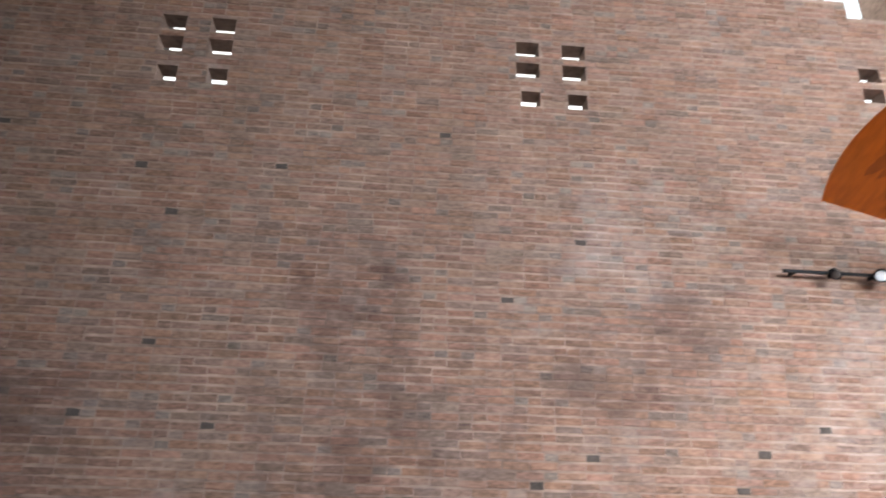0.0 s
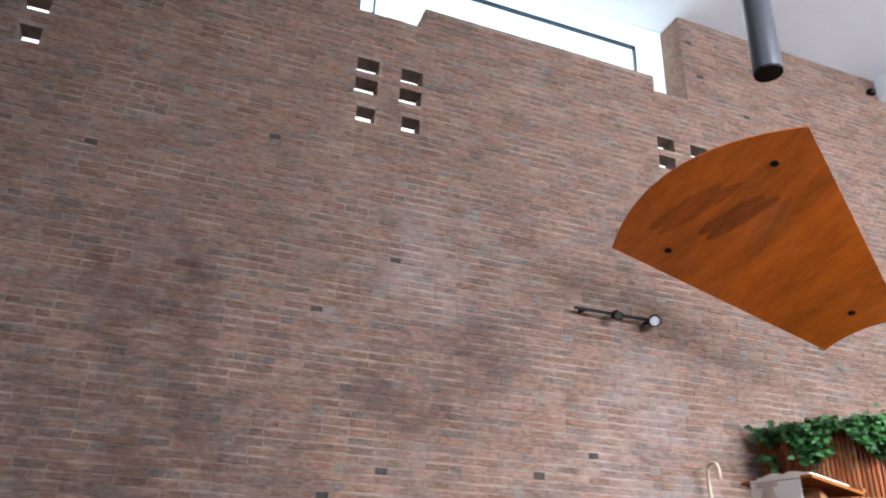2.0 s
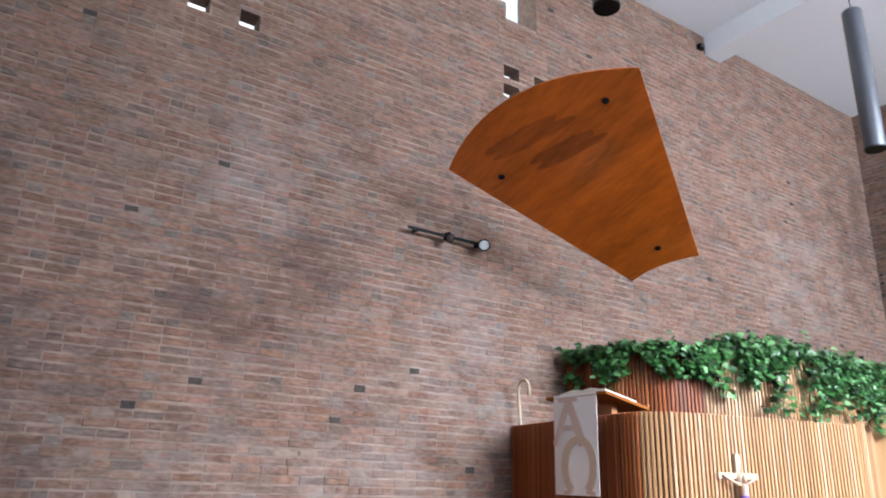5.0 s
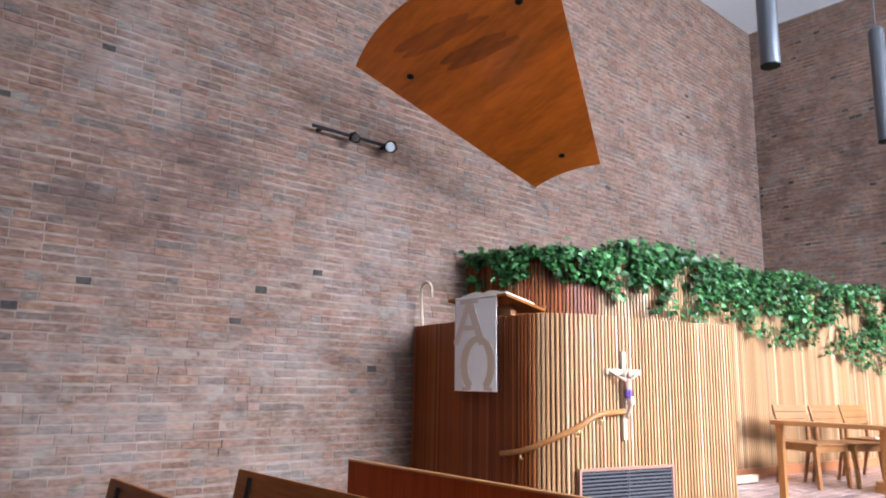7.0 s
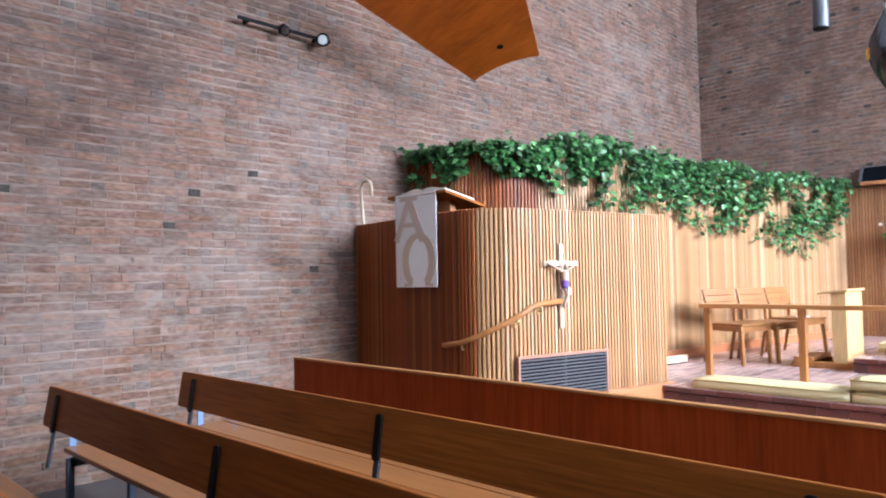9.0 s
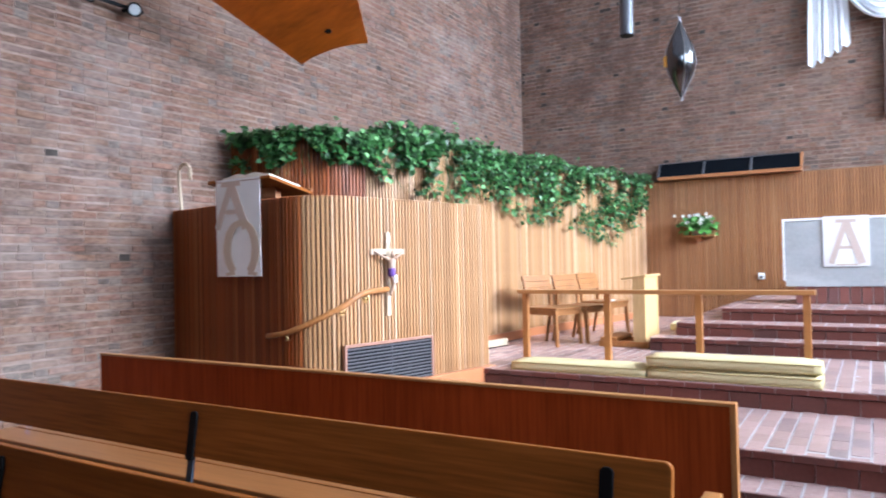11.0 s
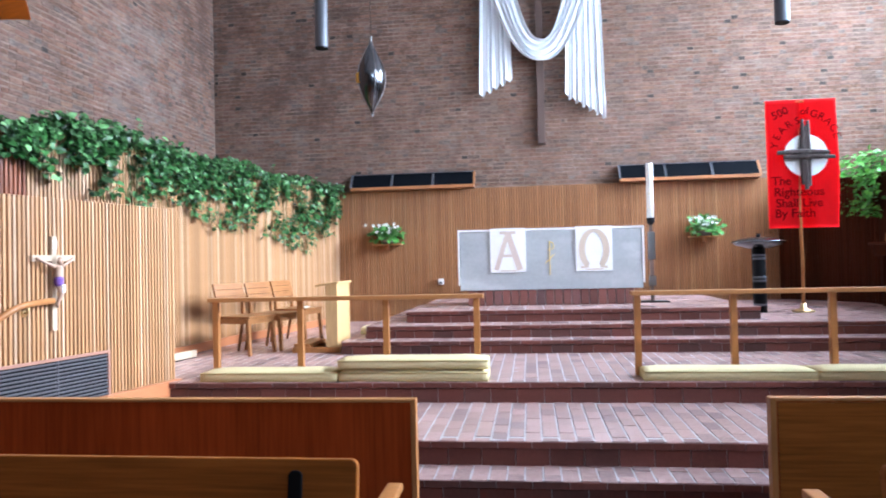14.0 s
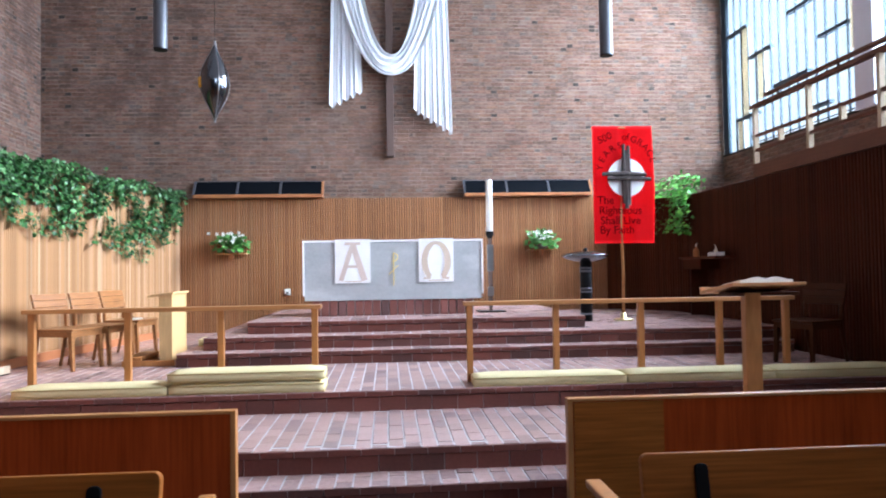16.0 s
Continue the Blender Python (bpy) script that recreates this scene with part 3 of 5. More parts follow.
# ---- chancel steps ----


def paved_block(name, x0, x1, y0, y1, z0, z1, label, lengthwise=True, near=None):
    """A brick-paved platform: joints below, pavers on top and stretchers along the front."""
    rng = random.Random(name)
    host = structure(name, box(x0 + 0.018, x1, y0 + 0.004, y1 - 0.004, z0, z1 - 0.002), M["joint"], label, "steps")
    a, b = (0.206, 0.104) if lengthwise else (0.104, 0.206)
    tops = []
    iy = 0
    y = y0
    while y < y1 - 0.02:
        x = x0 - (a / 2 if lengthwise and iy % 2 else 0)
        while x < x1 - 0.02:
            lo, hi = max(x, x0), min(x + a, x1)
            if hi - lo > 0.04:
                tops.append((lo + (0.0035 if lo > x0 else -0.004), hi - 0.0035 if hi < x1 - 0.01 else hi, y + 0.0035, min(y + b, y1) - 0.0035))
            x += a
        y += b
        iy += 1
    front = []
    y = y0
    while y < y1 - 0.02:
        e = min(y + 0.206, y1)
        front.append((y + 0.0022, e - 0.0022, z0, z1 - 0.050))
        y += 0.206
    y = y0 - 0.1
    while y < y1 - 0.02:
        e = min(y + 0.206, y1)
        if e - max(y, y0) > 0.02:
            front.append((max(y, y0) + 0.0022, e - 0.0022, z1 - 0.046, z1 - 0.004))
        y += 0.206
    lone = []

    def place_top(u, v, w):
        return (u, v, z1 + w)

    rest = []
    for r in tops:
        (lone if near and near(r) and len(lone) < 280 else rest).append(r)
    v, f = brick_mesh(rest, place_top, rng, 0.003)
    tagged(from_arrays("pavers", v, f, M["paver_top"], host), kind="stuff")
    shapes = {}
    for p, q, r, t in front:
        key = (round(q - p, 3), round(t - r, 3), 0)
        if key not in shapes:
            vv, ff = brick_mesh([(0, key[0], 0, key[1])], lambda u, w, h: (-h, u, w), rng, 0.004)
            me = bpy.data.meshes.new("brick")
            me.from_pydata(vv, [], ff)
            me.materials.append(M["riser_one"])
            shapes[key] = me
        ob = new("brick", shapes[key])
        ob.location = (x0 + (0.010 if r < z1 - 0.048 else -0.006) - 0.003 * rng.random(), p, r)
        ob.parent = host
    for p, q, r, s in lone:
        key = (round(q - p, 3), round(s - r, 3))
        if key not in shapes:
            vv, ff = brick_mesh([(0, key[0], 0, key[1])], lambda u, w, h: (u, w, h), rng, 0.003)
            me = bpy.data.meshes.new("paver")
            me.from_pydata(vv, [], ff)
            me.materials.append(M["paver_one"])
            shapes[key] = me
        ob = new("paver", shapes[key])
        ob.location = (p, r, z1 + (rng.random() - 0.5) * 0.003)
        ob.parent = host
    return host


paved_block("step_1", X1, X2 + 0.15, -4.4, 4.6, 0.0, S1, "lowest brick-paved chancel step")
paved_block("step_2", X2, X3 + 0.10, -4.4, 4.6, 0.0, S2, "broad brick-paved landing of the chancel steps", near=lambda r: -1.3 < r[2] < 1.3)
paved_block("step_3", X3, X4 + 0.08, -4.6, 5.0, 0.0, S3, "brick-paved platform with the altar rail", near=lambda r: -1.2 < r[2] < 1.2)
paved_block("platform", X4 + 0.08, WA, -4.6, 5.0, 0.0, S3, "brick-paved chancel floor")
paved_block("step_4", X4, 11.4, -4.3, 2.20, S3, S4, "low brick step towards the altar", lengthwise=False)
paved_block("step_5", X5, 11.4, -4.3, 2.0, S4, S5, "low brick step towards the altar", lengthwise=False)
paved_block("step_6", X6, 11.4, -2.18, 1.61, S5, S6, "brick altar platform", lengthwise=False)

# ---- panelling ----
PH = 1.895
pulpit_line = rounded([(4.28, WL - 0.01), (3.93, 3.62), (5.78, 3.22)], [0.42])
slatted_panel("pulpit_front", pulpit_line, 0.0, PH, 0.0335, "curved pulpit front of upright varnished cedar slats", back_side=1.0, slat=0.021, depth=0.021, skirting=0.0, shaded=3.80)
left_line = rounded([(4.95, WL - 0.01), (5.0, 4.62), (6.6, 4.02), (8.4, 3.90), (11.6, 3.38)], [0.5, 0.5, 0.6])
slatted_panel("planter_front", left_line, S3, 2.60, 0.0365, "curved cedar-slat wall below the ivy planter", back_side=1.0, slat=0.025, depth=0.018, skirting=0.10, shaded=4.40)
altar_line = [Vector((11.6, 3.38, 0)), Vector((11.6, -3.6, 0))]
slatted_panel("altar_panel", altar_line, S3, 2.60, 0.040, "cedar-slat panelling behind the altar", back_side=1.0, slat=0.029, depth=0.016, wood="slat_altar")
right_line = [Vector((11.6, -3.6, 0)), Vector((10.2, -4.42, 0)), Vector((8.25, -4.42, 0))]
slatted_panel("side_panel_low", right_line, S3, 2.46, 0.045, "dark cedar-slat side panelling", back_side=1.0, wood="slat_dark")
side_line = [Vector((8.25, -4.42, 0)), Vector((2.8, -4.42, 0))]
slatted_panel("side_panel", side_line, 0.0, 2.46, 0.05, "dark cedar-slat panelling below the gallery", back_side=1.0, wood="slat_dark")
structure("planter_bed", prism([(p.x, p.y) for p in offset_line(left_line, 0.03)] + [(11.6, WL - 0.02)], 2.40, 2.48), M["soil"], "soil bed of the ivy planter", "planter")
structure("pulpit_floor", prism([(p.x, p.y) for p in offset_line(pulpit_line, 0.03)] + [(5.78, WL - 0.02)], 0.9, 0.95), M["mahogany"], "raised pulpit floor", "floor")
structure("panel_return", box(5.76, 5.79, 3.24, 4.3, S3, PH), M["slat_back"], "return of the pulpit wall", "wall panel")
structure("corner_bed", prism([(11.6, -3.65), (10.2, -4.47), (8.25, -4.47), (8.25, WR), (11.68, WR), (11.68, -3.65)], 2.25, 2.35), M["soil"], "soil bed of the corner planter", "planter")
# gallery
structure("gallery_floor", box(WB, 8.25, WR, -4.47, 2.46, 2.56), M["fascia"], "gallery floor", "floor")
structure("gallery_fascia", box(WB, 8.25, -4.47, -4.38, 2.463, 2.625, bevel=0.004), M["fascia"], "dark wooden fascia board of the gallery", "fascia")

# ---- windows of the side wall ----
win = tagged(new("window_2"), "tall side windows of narrow panes in dark metal bars", "window", kind="structure")
bays = [11.52 - 0.222 * k for k in range(43)]
me_bar = mesh_of("mullion", box(-0.007, 0.007, -0.014, 0.014, 3.26, CEIL), M["mullion"])
me_pane = mesh_of("pane", box(-0.216, -0.006, -0.003, 0.003, 3.26, CEIL), M["glass"])
for x in bays:
    ob = new("mullion", me_bar)
    ob.location = (x, WR - 0.05, 0)
    ob.parent = win
for x in bays[:-1]:
    ob = new("pane", me_pane)
    ob.location = (x, WR - 0.05, 0)
    ob.visible_shadow = False
    ob.parent = win
# hooded transoms and ochre side strips, once for each bay between piers
HOODS = ((10.90, 11.52, 5.27), (10.20, 10.86, 4.72), (10.60, 11.28, 3.80), (9.10, 9.74, 5.04), (8.38, 9.02, 4.46), (9.26, 10.14, 4.08), (8.80, 9.22, 3.54), (9.60, 10.3, 6.2), (8.4, 9.0, 5.9), (10.5, 11.2, 6.5))
STRIPS = ((10.88, 11.10, 3.81, 5.26), (10.39, 10.60, 4.00, 4.71), (11.08, 11.26, 3.29, 3.79), (8.16, 8.37, 4.10, 7.30))
for shift in (0.0, 3.85):
    for x0, x1, z in HOODS:
        if x0 - shift > 2.2:
            part("hood", box(x0 - shift, x1 - shift, WR - 0.10, WR - 0.03, z - 0.022, z + 0.022), M["mullion"], win, "dark metal hood")
    for x0, x1, z0, z1 in STRIPS:
        if x0 - shift > 2.2:
            part("infill", box(x0 - shift, x1 - shift, WR - 0.09, WR - 0.055, z0, z1), M["yellow_pane"], win, "ochre infill strip")
for z in (3.335, 3.42):
    part("low_bar", box(2.2, 10.6, WR - 0.06, WR - 0.04, z - 0.006, z + 0.006), M["mullion"], win)
structure("window_edge", box(11.53, 11.70, WR - 0.05, WR - 0.02, 3.26, CEIL), M["mullion"], "dark metal edge of the window", "frame")
for px in (7.82, 3.97):
    structure("pier", box(px, px + 0.34, WR - 0.28, WR + 0.06, 3.26, CEIL), M["grey_pier"], "grey painted window pier", "pier")
structure("window_sill", box(WB, 11.68, WR - 0.14, WR + 0.02, 3.262, 3.285), M["brick_dark"], "dark window sill on the brick wall", "sill")

# bright overcast sky outside the openings
outside = bpy.data.materials.new("overcast_sky")
outside.use_nodes = True
om = outside.node_tree.nodes
om.remove(om["Principled BSDF"])
oe = om.new("ShaderNodeEmission")
oe.inputs["Color"].default_value, oe.inputs["Strength"].default_value = (0.94, 0.975, 1.0, 1), SKY_GLOW
outside.node_tree.links.new(oe.outputs[0], om["Material Output"].inputs["Surface"])
structure("backdrop_south", box(45, 170, -60.0, -59.8, 0, 60), outside, "overcast sky beyond the windows", "backdrop")
structure("backdrop_north", box(-40, 60, 13.9, 14.0, 2, 40), outside, "overcast sky beyond the clerestory", "backdrop")

# ---- gallery railing ----
rail = thing("gallery_railing", (0, 0, 0), "wooden gallery railing with pale posts and brown rails", "railing")
for z0, z1, y0, y1 in ((3.305, 3.35, -4.46, -4.38), (2.95, 2.985, -4.44, -4.40), (2.775, 2.81, -4.44, -4.40)):
    part("rail", box(2.8, 8.30, y0, y1, z0, z1, bevel=0.005), M["fascia"], rail)
part("handrail", box(2.8, 8.0, -4.45, -4.39, 3.395, 3.43, bevel=0.008), M["fascia"], rail)
for k in range(6):
    x = 8.24 - 1.1 * k
    part("post", box(x - 0.022, x + 0.022, -4.45, -4.39, 2.56, 3.305, bevel=0.004), M["cream"], rail)
    part("bracket", box(x - 0.52, x - 0.50, -4.43, -4.41, 3.345, 3.40), M["black"], rail)
    part("short_post", box(x - 0.57, x - 0.53, -4.45, -4.39, 2.81, 2.95, bevel=0.004), M["cream"], rail)

# ---- pews ----


def board(y0, y1, z0, z1, thick, radius):
    """An upright board with rounded corners and softened edges, its faces towards -x and +x."""
    loop = []
    for cy, cz, a0 in ((y1 - radius, z1 - radius, 0), (y0 + radius, z1 - radius, 90), (y0 + radius, z0 + radius, 180), (y1 - radius, z0 + radius, 270)):
        loop += [(cy + radius * math.cos(radians(a0 + 18 * k)), cz + radius * math.sin(radians(a0 + 18 * k))) for k in range(6)]
    bm = prism(loop, -thick / 2, thick / 2)
    rim = [e for e in bm.edges if abs(e.verts[0].co.z - e.verts[1].co.z) < 1e-6]
    bmesh.ops.bevel(bm, geom=rim, offset=min(0.005, thick * 0.3), segments=2, profile=0.6, affect="EDGES")
    for v in bm.verts:
        v.co = Vector((v.co.z, v.co.x, v.co.y))
    return bm


def pew(x, y0, y1, arm_left=True, label="oak pew with black steel straps and an open back"):
    """A pew with its back's top edge over x, from y0 to y1, facing +x."""
    host = thing("pew", (x, 0, 0), label, "pew", "pews of the nave")
    lean = Matrix.Rotation(radians(9), 4, "Y")
    part("backrest", board(y0, y1, -0.225, 0.0, 0.036, 0.024), M["pew"], host, "oak back board", m=Matrix.Translation((0, 0, 0.795)) @ lean)
    for a, c in ((0.06, 0.252), (0.258, 0.45)):
        part("seat", box(a, c, y0 + 0.04, y1 - 0.04, 0.405, 0.435, bevel=0.008, m=Matrix.Rotation(radians(-1.5), 4, "Y")), M["pew_seat"], host, "oak seat board")
    n = 3
    for k in range(n):
        y = y0 + 0.19 + (y1 - y0 - 0.38) * k / (n - 1)
        part("strap", board(-0.022, 0.022, -0.24, -0.03, 0.014, 0.018), M["black"], host, "black steel strap", m=Matrix.Translation((-0.024, y, 0.795)) @ lean)
        part("back_bar", box(-0.006, 0.006, -0.017, 0.017, -0.43, -0.20), M["blue_dark"], host, "blue-grey steel bar", m=Matrix.Translation((-0.012, y, 0.795)) @ lean)
        leg = bmesh.new()
        box_into(leg, 0.03, 0.42, y - 0.02, y + 0.02, 0.355, 0.398)
        box_into(leg, 0.02, 0.055, y - 0.02, y + 0.02, 0.0, 0.40)
        box_into(leg, 0.36, 0.395, y - 0.02, y + 0.02, 0.0, 0.36)
        part("leg", leg, M["blue_dark"], host, "blue-grey steel leg")
    for y, on in ((y0 - 0.02, True), (y1 + 0.02, arm_left)):
        if on:
            arm = part("armrest", box(0.02, 0.47, y - 0.03, y + 0.03, 0.55, 0.58, bevel=0.008), M["oak"], host, "pale oak armrest")
            part("arm_post", box(0.10, 0.135, y - 0.006, y + 0.006, 0.40, 0.55), M["blue"], arm, "blue-grey steel bar")
            part("arm_post", box(0.34, 0.375, y - 0.006, y + 0.006, 0.40, 0.55), M["blue"], arm, "blue-grey steel bar")
    return host


for px in (2.24, 1.44, 0.64, -0.16, -0.96):
    pew(px, 0.755, 4.815)
for px in (2.24, 1.44):
    pew(px, -4.3, -0.74)


def front_panel(x, y0, y1, end):
    host = thing("screen", (x, 0, 0), "red-brown veneered panel in front of the first pew", "screen", "pew screens")
    part("board", box(-0.018, 0.018, y0, y1, 0.03, 0.785), M["mahogany"], host, "red-brown veneer board")
    part("cap", box(-0.024, 0.024, y0, y1, 0.785, 0.80, bevel=0.004), M["oak_y"], host, "thin pale oak cap")
    part("end_board", box(-0.026, 0.026, end - 0.012, end + 0.012, 0.0, 0.80, bevel=0.004), M["oak"], host, "pale oak end board")
    part("foot", box(-0.06, 0.06, y0 + 0.3, y0 + 0.36, 0.0, 0.05), M["black"], host)
    part("foot", box(-0.06, 0.06, y1 - 0.36, y1 - 0.3, 0.0, 0.05), M["black"], host)
    return host


front_panel(3.18, 0.745, 4.93, 0.74)
right_front = front_panel(3.22, -4.3, -0.77, -0.762)
part("side_leaf", box(-0.024, -0.0185, -1.20, -0.78, 0.05, 0.78), M["pew"], right_front, "oak veneer leaf")

# ---- altar rail and cushions ----


def altar_rail(y0, y1, posts):
    host = thing("altar_rail", (0, 0, S3), "pale oak communion rail on square posts", "railing", "altar rails")
    part("top_rail", box(5.90, 6.01, y0, y1, 0.635, 0.670, bevel=0.006), M["oak_y"], host)
    for y in posts:
        post = box(5.93, 5.98, y - 0.025, y + 0.025, 0.0, 0.635, bevel=0.004)
        part("post", post, M["oak"], host)
    return host


altar_rail(0.61, 2.98, (0.67, 1.43, 2.17, 2.92))
altar_rail(-3.46, -0.57, (-0.62, -1.36, -2.10, -2.80, -3.40))


def cushion(x, y0, y1, z, turn=0.0, label="mustard-yellow kneeling cushion with piped edges", depth=0.30):
    host = thing("kneeling_cushion", pose(x, (y0 + y1) / 2, z, 0, 0, turn), label, "cushion", "kneeling cushions")
    h = (y1 - y0) / 2
    bm = bmesh.new()
    nx, ny = 8, 20
    grid = {}
    for side in (0, 1):
        for i in range(nx + 1):
            for j in range(ny + 1):
                u, v = i / nx * 2 - 1, j / ny * 2 - 1
                edge = max(0.0, 1 - max(abs(u), abs(v)) ** 8)
                puff = 0.010 * (1 - u * u) * (0.75 + 0.25 * math.sin(5 * v + x * 3))
                zz = (0.083 + puff - 0.018 * (1 - edge)) if side else 0.010 * (1 - edge)
                grid[side, i, j] = bm.verts.new((u * depth / 2, v * h, zz))
    for i in range(nx):
        for j in range(ny):
            bm.faces.new([grid[1, i, j], grid[1, i + 1, j], grid[1, i + 1, j + 1], grid[1, i, j + 1]])
            bm.faces.new([grid[0, i, j + 1], grid[0, i + 1, j + 1], grid[0, i + 1, j], grid[0, i, j]])
    ring = [(i, 0) for i in range(nx)] + [(nx, j) for j in range(ny)] + [(i, ny) for i in range(nx, 0, -1)] + [(0, j) for j in range(ny, 0, -1)]
    for a, b in zip(ring, ring[1:] + ring[:1]):
        bm.faces.new((grid[0, a[0], a[1]], grid[0, b[0], b[1]], grid[1, b[0], b[1]], grid[1, a[0], a[1]]))
    part("cover", bm, M["cushion"], host, smooth=True)
    d2 = depth / 2
    for zz in (0.066, 0.008):
        pts = [(-d2, -h, zz), (d2, -h, zz), (d2, h, zz), (-d2, h, zz), (-d2, -h, zz)]
        part("piping", tube(pts, 0.006, 6, caps=False), M["piping"], host, smooth=True)
    return host


cushion(5.79, 1.78, 2.92, S3, 0.5)
cushion(5.79, 0.57, 1.76, S3, -0.4)
cushion(5.80, 0.57, 1.77, S3 + 0.094, 0.6, "mustard-yellow kneeling cushion laid on top of another")
cushion(5.79, -1.86, -0.62, S3, -0.6)
cushion(5.79, -3.12, -1.88, S3, 0.4)
cushion(5.79, -4.3, -3.14, S3, -0.5)
cushion(8.25, 1.96, 2.18, S4, 4, "small yellow cushion lying on the step", depth=0.3)

# ---- altar ----
altar = thing("altar", (8.74, -0.012, S6), "altar on a brick base with a pale grey stone front", "altar")
rows, y = [], -0.98
while y < 0.98:
    rows.append((y + 0.005, y + 0.099, 0.0, 0.19))
    y += 0.104
part("base", box(0.02, 0.78, -0.985, 0.985, 0.0, 0.185), M["joint"], altar)
mb = mesh_of("brick", box(0.0, 0.06, 0.0, 0.094, 0.003, 0.185, bevel=0.003, segments=1), M["paver_edge"])
for r in rows:
    ob = new("brick", mb)
    ob.location = (0.0, r[0], 0)
    ob.parent = altar
part("frontal", box(-0.02, 0.80, -1.085, 1.085, 0.187, 0.90, bevel=0.008), M["stone"], altar, "pale grey veined front")
cloth = bmesh.new()
box_into(cloth, -0.032, 0.82, -1.10, 1.10, 0.902, 0.925)
box_into(cloth, -0.036, 0.82, -1.107, -1.087, 0.25, 0.925)
box_into(cloth, -0.036, 0.82, 1.087, 1.105, 0.25, 0.925)
part("altar_cloth", cloth, M["linen"], altar, "white linen altar cloth over the ends")


def chi_rho():
    bm = bmesh.new()
    for q in (tube([(0, 0, -0.20), (0, 0, 0.20)], 0.006, 6), tube([(0, -0.055, 0.05), (0, 0.055, -0.06)], 0.007, 6)):
        me = bpy.data.meshes.new("tmp")
        q.to_mesh(me)
        q.free()
        bm.from_mesh(me)
        bpy.data.meshes.remove(me)
    loop = [(0, -0.05 * math.sin(a), 0.15 + 0.05 * math.cos(a)) for a in (k * math.pi / 10 for k in range(12))]
    q = tube(loop, 0.006, 6)
    me = bpy.data.meshes.new("tmp")
    q.to_mesh(me)
    bm.from_mesh(me)
    return bm


part("emblem", chi_rho(), M["gold"], altar, "thin gold monogram", m=Matrix.Translation((-0.03, 0.0, 0.56)))


def hanging(parent, sy, sz, m, label):
    """A cloth that hangs flat with slight waves, its front towards -x."""
    bm = bmesh.new()
    nu, nv = 16, 20
    g = [[[bm.verts.new((side + 0.005 * math.sin(6.2 * u / nu + 0.8 * v / nv) * v / nv, (u / nu - 0.5) * sy, -v / nv * sz)) for v in range(nv + 1)] for u in range(nu + 1)] for side in (-0.002, 0.002)]
    for u in range(nu):
        for v in range(nv):
            bm.faces.new((g[0][u][v], g[0][u][v + 1], g[0][u + 1][v + 1], g[0][u + 1][v]))
            bm.faces.new((g[1][u][v], g[1][u + 1][v], g[1][u + 1][v + 1], g[1][u][v + 1]))
    rim = [(u, 0) for u in range(nu)] + [(nu, v) for v in range(nv)] + [(u, nv) for u in range(nu, 0, -1)] + [(0, v) for v in range(nv, 0, -1)]
    for a, c in zip(rim, rim[1:] + rim[:1]):
        bm.faces.new((g[0][a[0]][a[1]], g[0][c[0]][c[1]], g[1][c[0]][c[1]], g[1][a[0]][a[1]]))
    bmesh.ops.recalc_face_normals(bm, faces=bm.faces[:])
    return part("cloth", bm, M["linen"], parent, label, m=m)


def stroke(points, width, mat, parent, name="letter", m=None):
    """A flat band along points in y and z, lying just in front of a cloth."""
    bm = bmesh.new()
    pts = [Vector((0, p[0], p[1])) for p in points]
    ws = [p[2] if len(p) > 2 else width for p in points]
    rows_ = []
    for i, p in enumerate(pts):
        d = (pts[min(i + 1, len(pts) - 1)] - pts[max(i - 1, 0)]).normalized()
        n = Vector((0, -d.z, d.y)) * ws[i] / 2
        back = Vector((0.0025, 0, 0))
        rows_.append([bm.verts.new(q) for q in (p + n, p - n, p - n + back, p + n + back)])
    for a, c in zip(rows_, rows_[1:]):
        for k in range(4):
            bm.faces.new((a[k], a[(k + 1) % 4], c[(k + 1) % 4], c[k]))
    bm.faces.new(rows_[0][::-1])
    bm.faces.new(rows_[-1])
    return part(name, bm, mat, parent, m=m)


def alpha(parent, w, h, m, mat):
    for pts, wd in ((((0.0, -0.02 * h), (w * 0.42, -h)), 0.16), (((0.0, -0.02 * h), (-w * 0.42, -h)), 0.21), (((-w * 0.25, -0.62 * h), (w * 0.25, -0.62 * h)), 0.09), (((-w * 0.28, 0.0), (w * 0.28, 0.0)), 0.10)):
        stroke(pts, wd * w, mat, parent, m=m)
        m = m @ Matrix.Translation((-0.0012, 0, 0))


def omega(parent, w, h, m, mat):
    pts = []
    for k in range(29):
        a = radians(-58 + 296 * k / 28)
        pts.append((w * 0.42 * math.cos(a), -h * 0.50 + h * 0.50 * math.sin(a), w * (0.12 + 0.10 * abs(math.cos(a)))))
    stroke(pts, 0, mat, parent, m=m)
    for s in (-1, 1):
        stroke(((s * w * 0.20, -h * 0.95), (s * w * 0.46, -h * 0.97)), w * 0.07, mat, parent, m=m @ Matrix.Translation((-0.0012, 0, 0)))


for cy, kind in ((0.435, "a"), (-0.585, "o")):
    par = thing("parament", (8.70, cy + 0.05, S6 + 0.93), "white linen hanging with a tan Greek letter on the altar front", "altar hanging", "altar hangings")
    cloth = hanging(par, 0.43, 0.53, Matrix.Identity(4), "white linen")
    part("fold", box(-0.003, 0.25, -0.215, 0.215, -0.001, 0.004), M["linen"], par)
    m = Matrix.Translation((-0.010, 0, -0.05))
    (alpha if kind == "a" else omega)(cloth, 0.34, 0.45, m, M["tan_dark" if kind == "a" else "tan"])
    stroke(((-0.10, -0.46), (0.10, -0.46)), 0.012, M["tan"], cloth, m=m)

